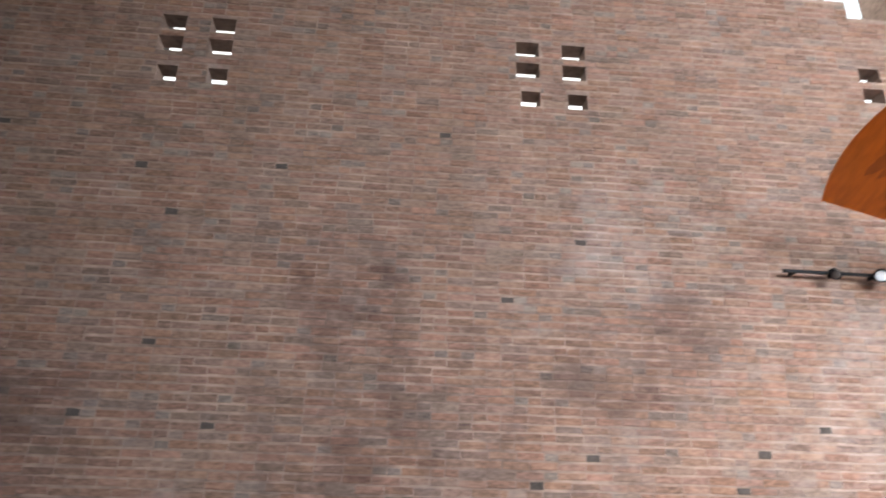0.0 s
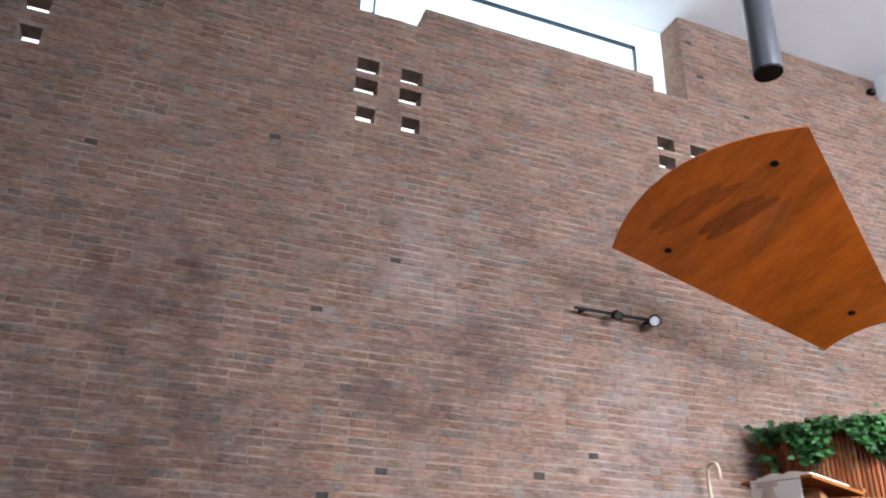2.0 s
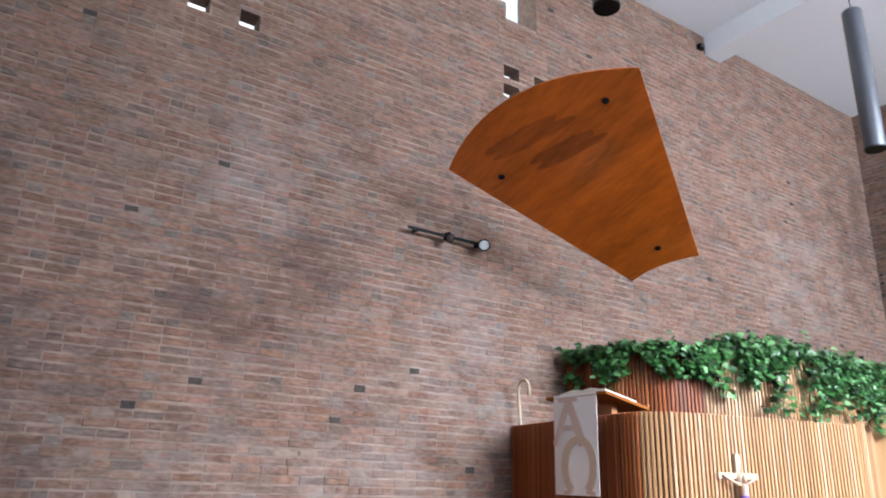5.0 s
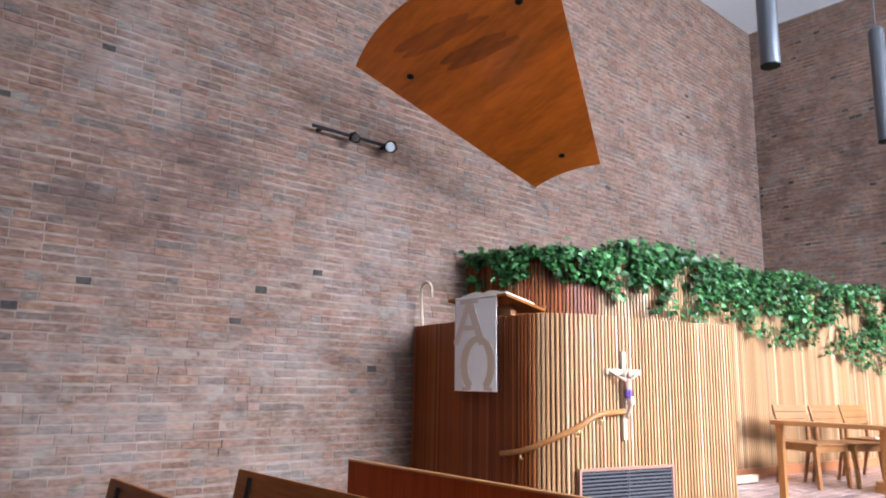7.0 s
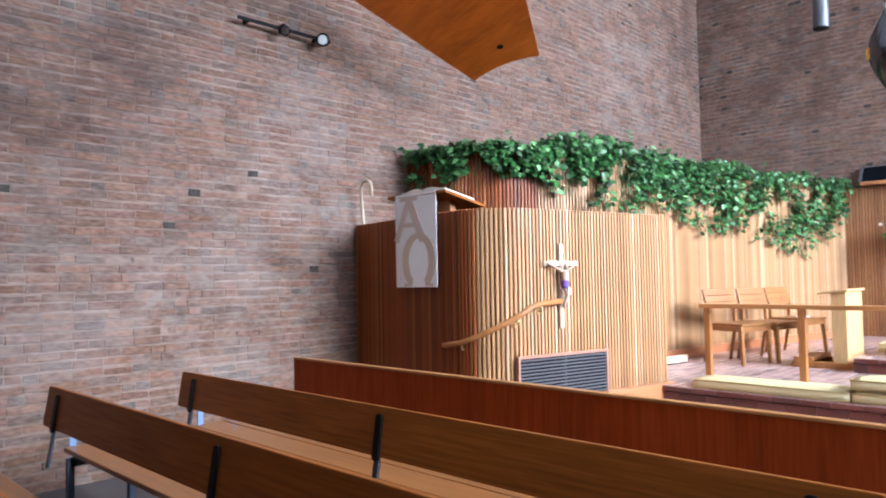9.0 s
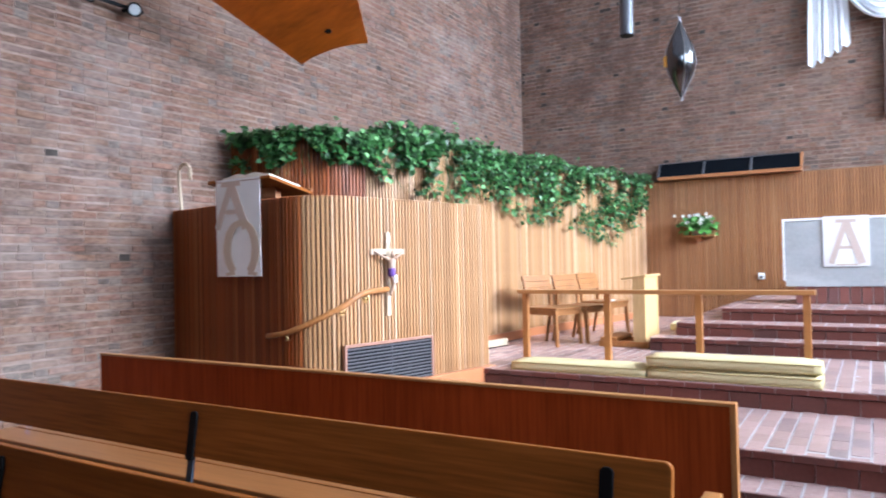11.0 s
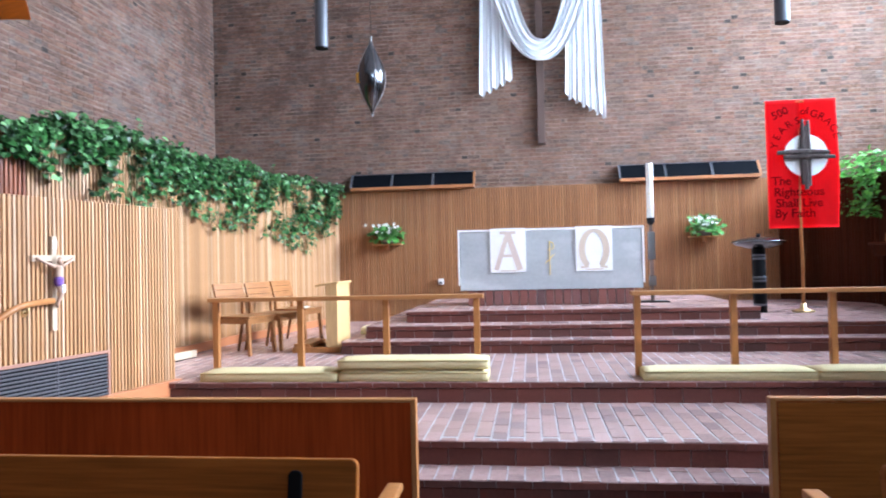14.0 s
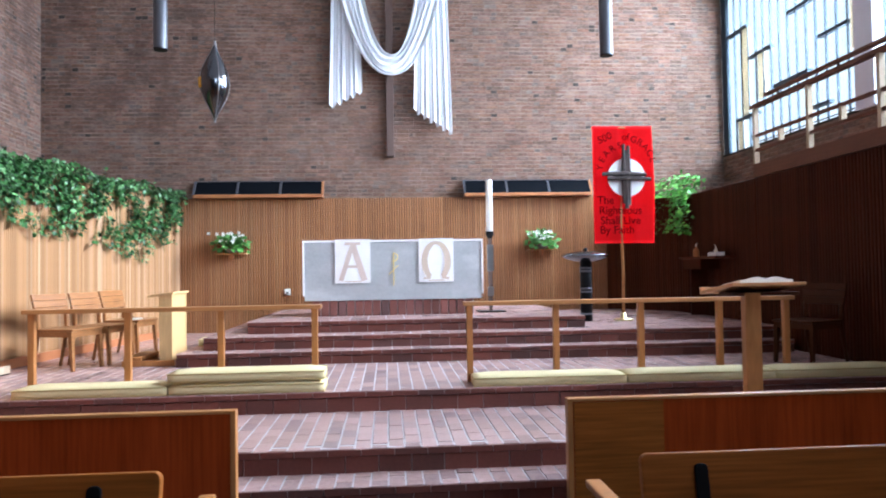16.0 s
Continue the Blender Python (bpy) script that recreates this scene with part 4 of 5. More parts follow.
# ---- cross and drape on the altar wall ----
cross = thing("wall_cross", (WA - 0.06, -0.01, 3.28), "tall slender brown metal cross on the brick wall", "cross")
part("upright", box(-0.05, 0.05, -0.06, 0.06, 0.0, 3.4, bevel=0.006), M["cross_iron"], cross)
part("crossbar", box(-0.055, 0.045, -1.05, 1.05, 2.72, 2.84, bevel=0.006), M["cross_iron"], cross)
for z in (0.3, 2.2, 3.2):
    part("bracket", box(0.05, 0.075, -0.03, 0.03, z, z + 0.08), M["black"], cross)
drape = thing("drape", (WA - 0.16, -0.01, 3.26), "long white cloth draped over the arms of the cross", "drape")


def tail(y0, y1, top, bot0, bot1, folds, seed):
    bm = bmesh.new()
    nu, nv = 72, 26
    g = []
    for u in range(nu + 1):
        f = u / nu
        col = []
        zb = bot0 + (bot1 - bot0) * f + 0.035 * math.sin(f * folds * 2 * math.pi + 1.2)
        for v in range(nv + 1):
            t = v / nv
            spread = 0.80 + 0.20 * t
            y = (y0 + y1) / 2 + (f - 0.5) * (y1 - y0) * spread + 0.010 * math.sin(f * folds * 4 * math.pi + seed)
            x = -0.020 * math.sin(f * folds * 2 * math.pi + seed + 0.5 * t) - 0.016 * math.sin(f * folds * 3.1 * math.pi + 2 * seed)
            col.append(bm.verts.new((x, y, top + (zb - top) * t)))
        g.append(col)
    for u in range(nu):
        for v in range(nv):
            bm.faces.new((g[u][v], g[u + 1][v], g[u + 1][v + 1], g[u][v + 1]))
    return bm


part("left_tail", tail(0.98, 0.44, 2.86, 0.80, 1.08, 5, 0.4), M["gauze"], drape, smooth=True)
part("right_tail", tail(-0.40, -1.03, 2.86, 0.76, 0.37, 6, 1.1), M["gauze"], drape, smooth=True)


def swag(depth_in, depth_out):
    bm = bmesh.new()
    nu, nv = 48, 40
    g = []
    for u in range(nu + 1):
        f = u / nu * 2 - 1
        col = []
        for v in range(nv + 1):
            t = v / nv
            half = 0.46 + 0.42 * t
            low = depth_in + (depth_out - depth_in) * t
            drop = (1 - abs(f) ** 2.3)
            y = f * half + 0.05 * t * 0
            x = -0.12 - 0.05 * (1 - f * f) - 0.035 * math.sin(t * 9 * math.pi + 1.5 * f) - 0.014 * math.sin(t * 21 * math.pi + 3 * f)
            col.append(bm.verts.new((x, y - 0.01, 2.86 - low * drop + 0.03 * math.sin(7 * t + 3 * f))))
        g.append(col)
    for u in range(nu):
        for v in range(nv):
            bm.faces.new((g[u][v], g[u + 1][v], g[u + 1][v + 1], g[u][v + 1]))
    return bm


part("swag", swag(1.22, 1.58), M["gauze"], drape, smooth=True)

# ---- vents on the panelling ----
for y0, y1 in ((1.09, 3.12), (-3.32, -1.21)):
    vent = thing("air_vent", (0, 0, 2.605), "sloping air vent with black mesh panels in a wooden frame", "vent", "air vents")
    part("sill", box(11.44, 11.695, y0, y1, 0.0, 0.05, bevel=0.004), M["trim"], vent)
    w = (y1 - y0) / 3
    for k in range(3):
        a, b = y0 + k * w + 0.02, y0 + (k + 1) * w - 0.02
        bm = bmesh.new()
        vs = [bm.verts.new(p) for p in ((11.46, a, 0.052), (11.46, b, 0.052), (11.62, b, 0.27), (11.62, a, 0.27), (11.69, a, 0.052), (11.69, b, 0.052), (11.69, b, 0.27), (11.69, a, 0.27))]
        for f in ((0, 1, 2, 3), (7, 6, 5, 4), (3, 2, 6, 7), (0, 3, 7, 4), (1, 5, 6, 2), (0, 4, 5, 1)):
            bm.faces.new([vs[i] for i in f])
        part("mesh_panel", bm, M["vent_black"], vent, "black mesh panel")
    for k in range(4):
        yy = y0 + k * w
        m = Matrix.Translation((11.455, yy, 0.05)) @ Matrix.Rotation(radians(36), 4, "Y")
        part("bar", box(-0.006, 0.02, -0.016, 0.016, 0.0, 0.285, m=m), M["trim" if k == 0 else "lamp_grey"], vent)
    part("top_strip", box(11.61, 11.695, y0, y1, 0.272, 0.282), M["lamp_grey"], vent)

# ---- lamps ----
for lx, ly in ((2.56, 2.58), (5.50, 2.60), (8.13, 2.58), (8.22, -2.58)):
    lamp = thing("pendant_lamp", (lx, ly, 3.93), "long grey cylinder pendant lamp", "lamp", "pendant lamps")
    housing = part("housing", lathe([(0.062, 0.03), (0.075, 0.0), (0.077, 0.01), (0.077, 1.25), (0.07, 1.27), (0.0, 1.27)], 28), M["lamp_grey"], lamp, smooth=True)
    part("rim", lathe([(0.052, -0.001), (0.074, -0.002), (0.078, 0.010), (0.052, 0.012)], 28), M["black"], housing)
    part("lens", lathe([(0.052, 0.006), (0.052, 0.012), (0.0, 0.014)], 24), M["lens"], housing)
    part("stem", tube([(0, 0, 1.26), (0, 0, CEIL - 3.93 + 0.01)], 0.008, 8), M["lamp_grey"], lamp)

vesica = thing("hanging_lantern", (8.75, 2.13, 3.30), "pointed steel lantern hanging before the altar wall", "lantern")
prof = [(0.004, -0.06), (0.008, -0.03)] + [(0.008 + 0.168 * math.sin(math.pi * t) ** 1.2, -0.02 + 0.90 * t) for t in (k / 20 for k in range(1, 20))] + [(0.008, 0.89), (0.004, 0.94)]
part("shell", lathe(prof, 20), M["steel"], vesica, "polished steel shell", smooth=True)
for a in range(4):
    pts = [((r + 0.004) * math.cos(a * math.pi / 2 + 0.5), (r + 0.004) * math.sin(a * math.pi / 2 + 0.5), z) for r, z in prof]
    part("seam", tube(pts, 0.005, 6), M["pewter"], vesica, "pale metal seam")
# Amber piece added on the left of the shell as a painted glint.
part("flame_glass", lathe([(0.01, 0.32), (0.055, 0.36), (0.06, 0.46), (0.02, 0.52)], 14), M["amber"], vesica, "amber piece that stands for a glint", m=Matrix.Translation((-0.05, 0.125, 0)))
part("wire", tube([(0, 0, 0.88), (0, 0, CEIL - 3.30 + 0.01)], 0.003, 6), M["black"], vesica)

track = thing("track_light", (3.0, WL, 3.55), "black lighting track with two spotlights on the brick wall", "light fitting")
part("track", box(0.0, 0.92, -0.105, -0.08, -0.013, 0.013, bevel=0.003), M["black"], track)
for x in (0.10, 0.80):
    part("bracket", box(x - 0.012, x + 0.012, -0.08, 0.012, -0.012, 0.012), M["black"], track)


def spot(x, r, aim, glass="lens"):
    m = Matrix.Translation((x, -0.16, -0.03)) @ Vector(aim).to_track_quat("Z", "Y").to_matrix().to_4x4()
    part("spot_head", lathe([(0.0, -0.09), (r * 0.7, -0.085), (r * 0.8, -0.03), (r, 0.03), (r, 0.05), (r * 0.88, 0.05), (r * 0.8, 0.025)], 20), M["black"], track, m=m, smooth=True)
    part("spot_lens", lathe([(r * 0.82, 0.030), (r * 0.7, 0.036), (0.0, 0.04)], 18), M[glass], track, "glass lens", m=m)
    part("yoke", box(x - 0.012, x + 0.012, -0.165, -0.075, -0.04, 0.02), M["black"], track)


spot(0.40, 0.042, (-0.4, -0.8, -0.5), "pewter")
spot(0.80, 0.056, (-0.65, -0.75, -0.15))

sensor = thing("wall_sensor", (7.62, WL, 7.30), "small dark sensor box high on the brick wall", "sensor")
part("box", box(-0.05, 0.05, -0.07, 0.004, -0.035, 0.035, bevel=0.01), M["black"], sensor)
part("eye", lathe([(0.018, -0.006), (0.018, 0.0), (0.0, 0.004)], 12), M["lamp_grey"], sensor, m=Matrix.Translation((0.0, -0.071, -0.005)) @ Matrix.Rotation(radians(90), 4, "X"))

# ---- sounding board over the pulpit ----
canopy = thing("sounding_board", (0, 0, 0), "fan-shaped varnished sounding board hung over the pulpit", "sounding board")
cl, cn, cr, cf = Vector((2.974, 4.786, 3.86)), Vector((5.015, 4.683, 3.235)), Vector((5.205, 4.06, 3.37)), Vector((3.477, 3.148, 4.18))
cnorm = (cn - cl).cross(cf - cl).normalized()
if cnorm.z < 0:
    cnorm = -cnorm
out_dir = ((cl + cf) / 2 - (cn + cr) / 2).normalized()
rim_pts = []
for k in range(17):
    t = k / 16
    rim_pts.append(cl + (cf - cl) * t + out_dir * 0.30 * 4 * t * (1 - t))
for k in range(9):
    t = k / 8
    rim_pts.append(cr + (cn - cr) * t + out_dir * 0.06 * 4 * t * (1 - t))
bm = bmesh.new()
lo = [bm.verts.new(p) for p in rim_pts]
hi = [bm.verts.new(p + cnorm * 0.014) for p in rim_pts]
bm.faces.new(lo)
bm.faces.new(hi[::-1])
for k in range(len(lo)):
    j = (k + 1) % len(lo)
    bm.faces.new((lo[k], hi[k], hi[j], lo[j]))
part("board", bm, M["board"], canopy, "orange-brown veneer board")


def on_board(a, b, off=-0.004):
    """A place under the board: a from the wide end to the narrow one, b from one side to the other."""
    p = cl.lerp(cn, a).lerp(cf.lerp(cr, a), b)
    return p + cnorm * off


frame_m = Matrix((out_dir, cnorm.cross(out_dir), cnorm)).transposed().to_4x4()
for a, b in ((0.055, 0.82), (0.15, 0.15), (0.86, 0.60)):
    p = on_board(a, b, -0.006)
    part("bolt_cover", lathe([(0.026, 0.0), (0.03, 0.004), (0.03, 0.012), (0.0, 0.012)], 14), M["black"], canopy, m=Matrix.Translation(p) @ frame_m)
    part("bolt", tube([p, p + cnorm * 0.05], 0.008, 6), M["black"], canopy)
part("arm", tube([on_board(0.5, 0.5, 0.03), on_board(0.5, 0.5, 0.03) + Vector((1.0, 1.0, 0.55)), Vector((5.45, WL + 0.01, 4.40))], 0.02, 8), M["black"], canopy, "steel arm to the wall")
side_dir = cnorm.cross(out_dir).normalized()
for n, (a, b, half, wide) in enumerate(((0.015, 0.40, 0.34, 0.055), (0.055, 0.44, 0.38, 0.05), (0.15, 0.52, 0.30, 0.05), (0.19, 0.55, 0.33, 0.045))):
    bm = bmesh.new()
    r2 = random.Random(n + 5)
    ring = []
    for k in range(40):
        t = 2 * math.pi * k / 40
        u, v = math.cos(t), math.sin(t)
        u = math.copysign(abs(u) ** 0.7, u)
        p = on_board(a, b, -0.003 - 0.0006 * n) + side_dir * (half * u * (1 + 0.05 * r2.uniform(-1, 1))) + out_dir * wide * v * (1 + 0.14 * r2.uniform(-1, 1))
        ring.append(bm.verts.new(p))
    bm.faces.new(ring)
    part("stain", bm, M["stain"], canopy, "dark old stain")

# ---- pulpit fittings ----
FA = math.atan2(3.22 - 3.62, 5.78 - 3.93)


def on_face(x, z, off):
    """A place off the straight pulpit front, over x."""
    y = 3.62 + (x - 3.93) * (3.22 - 3.62) / (5.78 - 3.93)
    return Matrix.Translation((x, y, z)) @ Matrix.Rotation(FA, 4, "Z") @ Matrix.Translation((0, -0.022 - off, 0))


structure("pulpit_plinth", box(-0.52, 0.50, -0.06, -0.004, 0.0, 0.17, bevel=0.006, m=on_face(5.3, S2, -0.004)), M["skirting"], "pinkish wooden plinth at the pulpit foot", "skirting")

gr = thing("wall_grille", on_face(4.61, 0.45, 0.0), "dark louvred ventilation grille in a pinkish frame on the pulpit", "grille")
for a in ((-0.46, 0.46, -0.022, 0.0, 0.33, 0.35), (-0.46, 0.46, -0.022, 0.0, 0.0, 0.02), (-0.46, -0.44, -0.022, 0.0, 0.02, 0.33), (0.44, 0.46, -0.022, 0.0, 0.02, 0.33)):
    part("frame_bar", box(*a), M["grille_frame"], gr)
part("backing", box(-0.44, 0.44, -0.006, 0.0, 0.02, 0.33), M["vent_black"], gr)
ml = mesh_of("louvre", box(-0.44, 0.44, -0.012, 0.004, -0.0035, 0.0035, m=Matrix.Rotation(radians(30), 4, "X")), M["grille"])
for k in range(12):
    ob = new("louvre", ml)
    ob.location = (0, -0.012, 0.034 + 0.0256 * k)
    ob.parent = gr
part("divider", box(-0.004, 0.004, -0.020, -0.006, 0.02, 0.33), M["grille"], gr)

hr = thing("handrail", (0, 0, 0), "curved wooden handrail on brass brackets at the pulpit", "handrail")
hpts = [(3.955, 4.10, 0.87), (3.945, 4.02, 0.88), (3.95, 3.90, 0.90), (3.985, 3.74, 0.96), (4.06, 3.61, 1.03), (4.16, 3.53, 1.09), (4.24, 3.50, 1.14), (4.29, 3.485, 1.165), (4.36, 3.465, 1.18), (4.55, 3.425, 1.195)]
part("rail", tube(hpts, 0.021, 10), M["oak"], hr, "varnished wooden rail", smooth=True)
for p, w in ((hpts[2], (0.07, 0.02)), (hpts[5], (0.03, 0.06)), (hpts[8], (0.012, 0.055))):
    arm = part("bracket", tube([(p[0], p[1], p[2] - 0.02), (p[0], p[1], p[2] - 0.05), (p[0] + w[0], p[1] + w[1], p[2] - 0.06)], 0.008, 8), M["brass"], hr, "brass bracket", smooth=True)
    part("rosette", lathe([(0.025, 0.0), (0.025, 0.01), (0.0, 0.012)], 14), M["brass"], arm, m=Matrix.Translation((p[0] + w[0] * 0.8, p[1] + w[1] * 0.8, p[2] - 0.06)) @ Matrix.Rotation(radians(90), 4, "X"))

cru = thing("crucifix", on_face(4.585, 0.99, 0.014), "pale wooden crucifix with a painted figure on the pulpit front", "crucifix")
cb = bmesh.new()
box_into(cb, -0.020, 0.020, -0.012, 0.012, 0.0, 0.64)
box_into(cb, -0.172, 0.172, -0.012, 0.012, 0.470, 0.512)
wood = part("cross", cb, M["cane"], cru)
part("plaque", box(-0.016, 0.016, -0.018, -0.0125, 0.555, 0.615, bevel=0.002, segments=1), M["paper"], wood, "small pale plaque")
fig = bmesh.new()


def blob(bm, pts, radii):
    q = tube(pts, 0.01, 8, radii=radii)
    me = bpy.data.meshes.new("tmp")
    q.to_mesh(me)
    q.free()
    bm.from_mesh(me)
    bpy.data.meshes.remove(me)


blob(fig, [(0.004, -0.03, 0.155), (0.0, -0.034, 0.18), (0.012, -0.06, 0.25), (0.004, -0.045, 0.31), (0.0, -0.045, 0.36), (0, -0.05, 0.42), (0, -0.045, 0.445)], [0.008, 0.012, 0.017, 0.024, 0.024, 0.031, 0.012])
blob(fig, [(0, -0.045, 0.44), (0.004, -0.055, 0.455), (0.006, -0.06, 0.48), (0.004, -0.055, 0.50)], [0.01, 0.017, 0.019, 0.006])
for side in (-1, 1):
    blob(fig, [(side * 0.022, -0.045, 0.43), (side * 0.085, -0.035, 0.458), (side * 0.150, -0.020, 0.492)], [0.014, 0.010, 0.008])
statue = part("figure", fig, M["plaster"], cru, "painted carved figure", smooth=True)
part("loincloth", lathe([(0.022, 0.0), (0.030, 0.015), (0.031, 0.05), (0.025, 0.065)], 12), M["purple"], statue, "purple painted cloth", m=Matrix.Translation((0.002, -0.046, 0.30)))
part("loincloth_end", box(0.002, 0.026, -0.082, -0.066, 0.255, 0.312, bevel=0.005), M["linen"], statue, "white cloth end")

desk = thing("reading_desk", (4.15, 4.36, 2.005), "sloping wooden reading board on the pulpit edge", "reading desk")
slope = Matrix.Rotation(radians(11), 4, "Y")
part("board", box(-0.23, 0.23, -0.34, 0.33, -0.012, 0.012, bevel=0.004, m=slope), M["pew"], desk)
part("lip", box(0.215, 0.235, -0.34, 0.33, 0.012, 0.035, m=slope), M["trim"], desk)
part("support", box(-0.03, 0.03, -0.2, 0.2, -0.09, -0.005), M["trim"], desk)
fall = thing("pulpit_fall", (3.925, 4.36, 2.055), "white linen pulpit hanging with tan Greek letters", "pulpit hanging")
fall_cloth = hanging(fall, 0.47, 0.74, Matrix.Identity(4), "white linen")
part("fold", box(-0.004, 0.20, -0.235, 0.235, -0.002, 0.003, m=Matrix.Rotation(radians(10), 4, "Y")), M["linen"], fall)
alpha(fall_cloth, 0.37, 0.34, Matrix.Translation((-0.013, 0.060, -0.035)), M["tan_dark"])
omega(fall_cloth, 0.36, 0.40, Matrix.Translation((-0.016, -0.045, -0.335)), M["tan"])


def open_book(at, w=0.42, d=0.28):
    host = thing("open_book", at, "large open book with white pages", "book", "open books")
    bm = bmesh.new()
    n = 10
    for s in (-1, 1):
        rows_ = []
        for k in range(n + 1):
            t = k / n
            rows_.append((s * t * w / 2, 0.028 + 0.026 * math.sin(math.pi * min(1, t * 1.15 + 0.05)) * (1 - 0.5 * t)))
        for (a, h0), (b, h1) in zip(rows_, rows_[1:]):
            vs = [bm.verts.new(p) for p in ((-d / 2, a, 0), (d / 2, a, 0), (d / 2, b, 0), (-d / 2, b, 0), (-d / 2, a, h0), (d / 2, a, h0), (d / 2, b, h1), (-d / 2, b, h1))]
            for f in ((3, 2, 1, 0), (4, 5, 6, 7), (0, 1, 5, 4), (1, 2, 6, 5), (2, 3, 7, 6), (3, 0, 4, 7)):
                bm.faces.new([vs[i] for i in f])
    part("pages", bm, M["paper"], host)
    part("cover", box(-d / 2 - 0.008, d / 2 + 0.008, -w / 2 - 0.01, w / 2 + 0.01, -0.006, 0.0), M["mahogany"], host)
    return host


open_book(Matrix.Translation((4.15, 4.34, 2.024)) @ slope, 0.50, 0.34)
cane = thing("walking_cane", (4.32, 5.43, 0.95), "pale crook-handled cane leaning inside the pulpit", "cane")
cpts = [(0.1, 0.03, 0.0), (-0.05, 0.0, 0.9), (-0.08, 0.0, 1.2)] + [(-0.08, -0.075 + 0.075 * math.cos(a), 1.27 + 0.075 * math.sin(a)) for a in (math.pi * k / 10 for k in range(11))] + [(-0.08, -0.152, 1.20)]
part("stick", tube(cpts, 0.015, 10), M["cane"], cane, smooth=True)

# ---- chairs ----


def square_leg(top, foot, a, b):
    """A square leg that tapers towards its foot."""
    bm = bmesh.new()
    rings = [[bm.verts.new((p[0] + sx * w, p[1] + sy * w, p[2])) for sx, sy in ((-1, -1), (1, -1), (1, 1), (-1, 1))] for p, w in ((top, a), (foot, b))]
    for k in range(4):
        bm.faces.new((rings[0][k], rings[0][(k + 1) % 4], rings[1][(k + 1) % 4], rings[1][k]))
    bm.faces.new(rings[0])
    bm.faces.new(rings[1][::-1])
    return bm


def chair(x, y, turn, mats=("chair_oak", "chair_oak"), label="brown oak chair with a solid back panel", z=S3, group="sanctuary chairs"):
    host = thing("chair", pose(x, y, z, 0, 0, turn), label, "chair", group)
    part("seat", box(-0.22, 0.22, -0.24, 0.20, 0.39, 0.415, bevel=0.01), M[mats[0]], host)
    for a in ((-0.20, 0.20, -0.22, -0.20, 0.335, 0.39), (-0.20, 0.20, 0.16, 0.18, 0.335, 0.39), (-0.21, -0.19, -0.2, 0.16, 0.335, 0.39), (0.19, 0.21, -0.2, 0.16, 0.335, 0.39)):
        part("apron", box(*a), M[mats[0]], host)
    for sx in (-1, 1):
        part("leg", square_leg((sx * 0.195, -0.20, 0.39), (sx * 0.20, -0.225, 0.0), 0.021, 0.015), M[mats[0]], host)
        bm = tube([(sx * 0.19, 0.27, 0.0), (sx * 0.19, 0.19, 0.37), (sx * 0.19, 0.20, 0.56), (sx * 0.19, 0.258, 0.735)], 0.02, 8, radii=[0.016, 0.022, 0.022, 0.018])
        part("leg", bm, M[mats[0]], host, smooth=True)
    tilt = Matrix.Translation((0, 0.222, 0.655)) @ Matrix.Rotation(radians(-16), 4, "X")
    for a, b in ((-0.105, -0.036), (-0.034, 0.034), (0.036, 0.105)):
        part("backrest", box(-0.225, 0.225, -0.012, 0.012, a, b, bevel=0.005, m=tilt), M[mats[0]], host)
    return host


for cx, cy, ct in ((7.49, 3.30, -18), (7.93, 3.13, -16), (8.74, 3.14, -12)):
    chair(cx, cy, ct)
paper = thing("service_sheet", pose(8.66, 3.04, S3 + 0.417, 0, 0, 20), "white folded sheet on a chair seat", "paper")
part("sheet", box(-0.10, 0.10, -0.07, 0.07, 0.0, 0.012, bevel=0.003), M["paper"], paper)
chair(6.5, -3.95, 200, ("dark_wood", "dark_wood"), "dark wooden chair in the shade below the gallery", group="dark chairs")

# ---- kneeling desk by the chairs ----
pd = thing("kneeling_desk", (7.50, 2.28, S3), "pale oak kneeling desk with a sloping top", "kneeling desk")
for sx in (0.0, 0.50):
    part("side_panel", box(sx, sx + 0.03, 0.0, 0.13, 0.03, 0.74, bevel=0.004), M["oak_lit"], pd)
    part("foot_rail", box(sx - 0.01, sx + 0.05, -0.02, 0.50, 0.0, 0.06, bevel=0.008), M["oak"], pd, "brown foot rail")
part("front_panel", box(0.03, 0.50, 0.004, 0.024, 0.05, 0.74), M["oak_lit"], pd)
part("top", box(-0.03, 0.56, -0.02, 0.24, -0.012, 0.012, bevel=0.004, m=Matrix.Translation((0, 0, 0.745)) @ Matrix.Rotation(radians(-7), 4, "X")), M["oak_lit"], pd)
part("kneeler", box(-0.02, 0.55, 0.30, 0.48, 0.06, 0.10, bevel=0.008), M["oak"], pd, "brown kneeling board")

# ---- reading desk on the landing ----
rd = thing("lectern", (5.0, -2.64, S2), "oak lectern with a sloping top on one broad post", "lectern")
part("post", box(-0.035, 0.035, -0.005, 0.115, 0.05, 0.90, bevel=0.006), M["oak"], rd)
part("foot", box(-0.16, 0.30, -0.05, 0.16, 0.0, 0.05, bevel=0.008), M["oak"], rd)
part("cleat", box(-0.03, 0.24, -0.30, 0.18, 0.875, 0.90, bevel=0.003), M["dark_wood"], rd)
tilt = Matrix.Translation((-0.14, -0.01, 0.975)) @ Matrix.Rotation(radians(8), 4, "Y")
top = part("top", box(0.0, 0.52, -0.28, 0.28, -0.026, 0.0, bevel=0.006, m=tilt), M["oak_y"], rd)
part("lip", box(0.50, 0.52, -0.28, 0.28, 0.0, 0.03, bevel=0.004, m=tilt), M["oak_y"], top)
open_book(pose(5.10, -2.69, S2 + 0.945, 0, 8, 0), 0.40, 0.28)

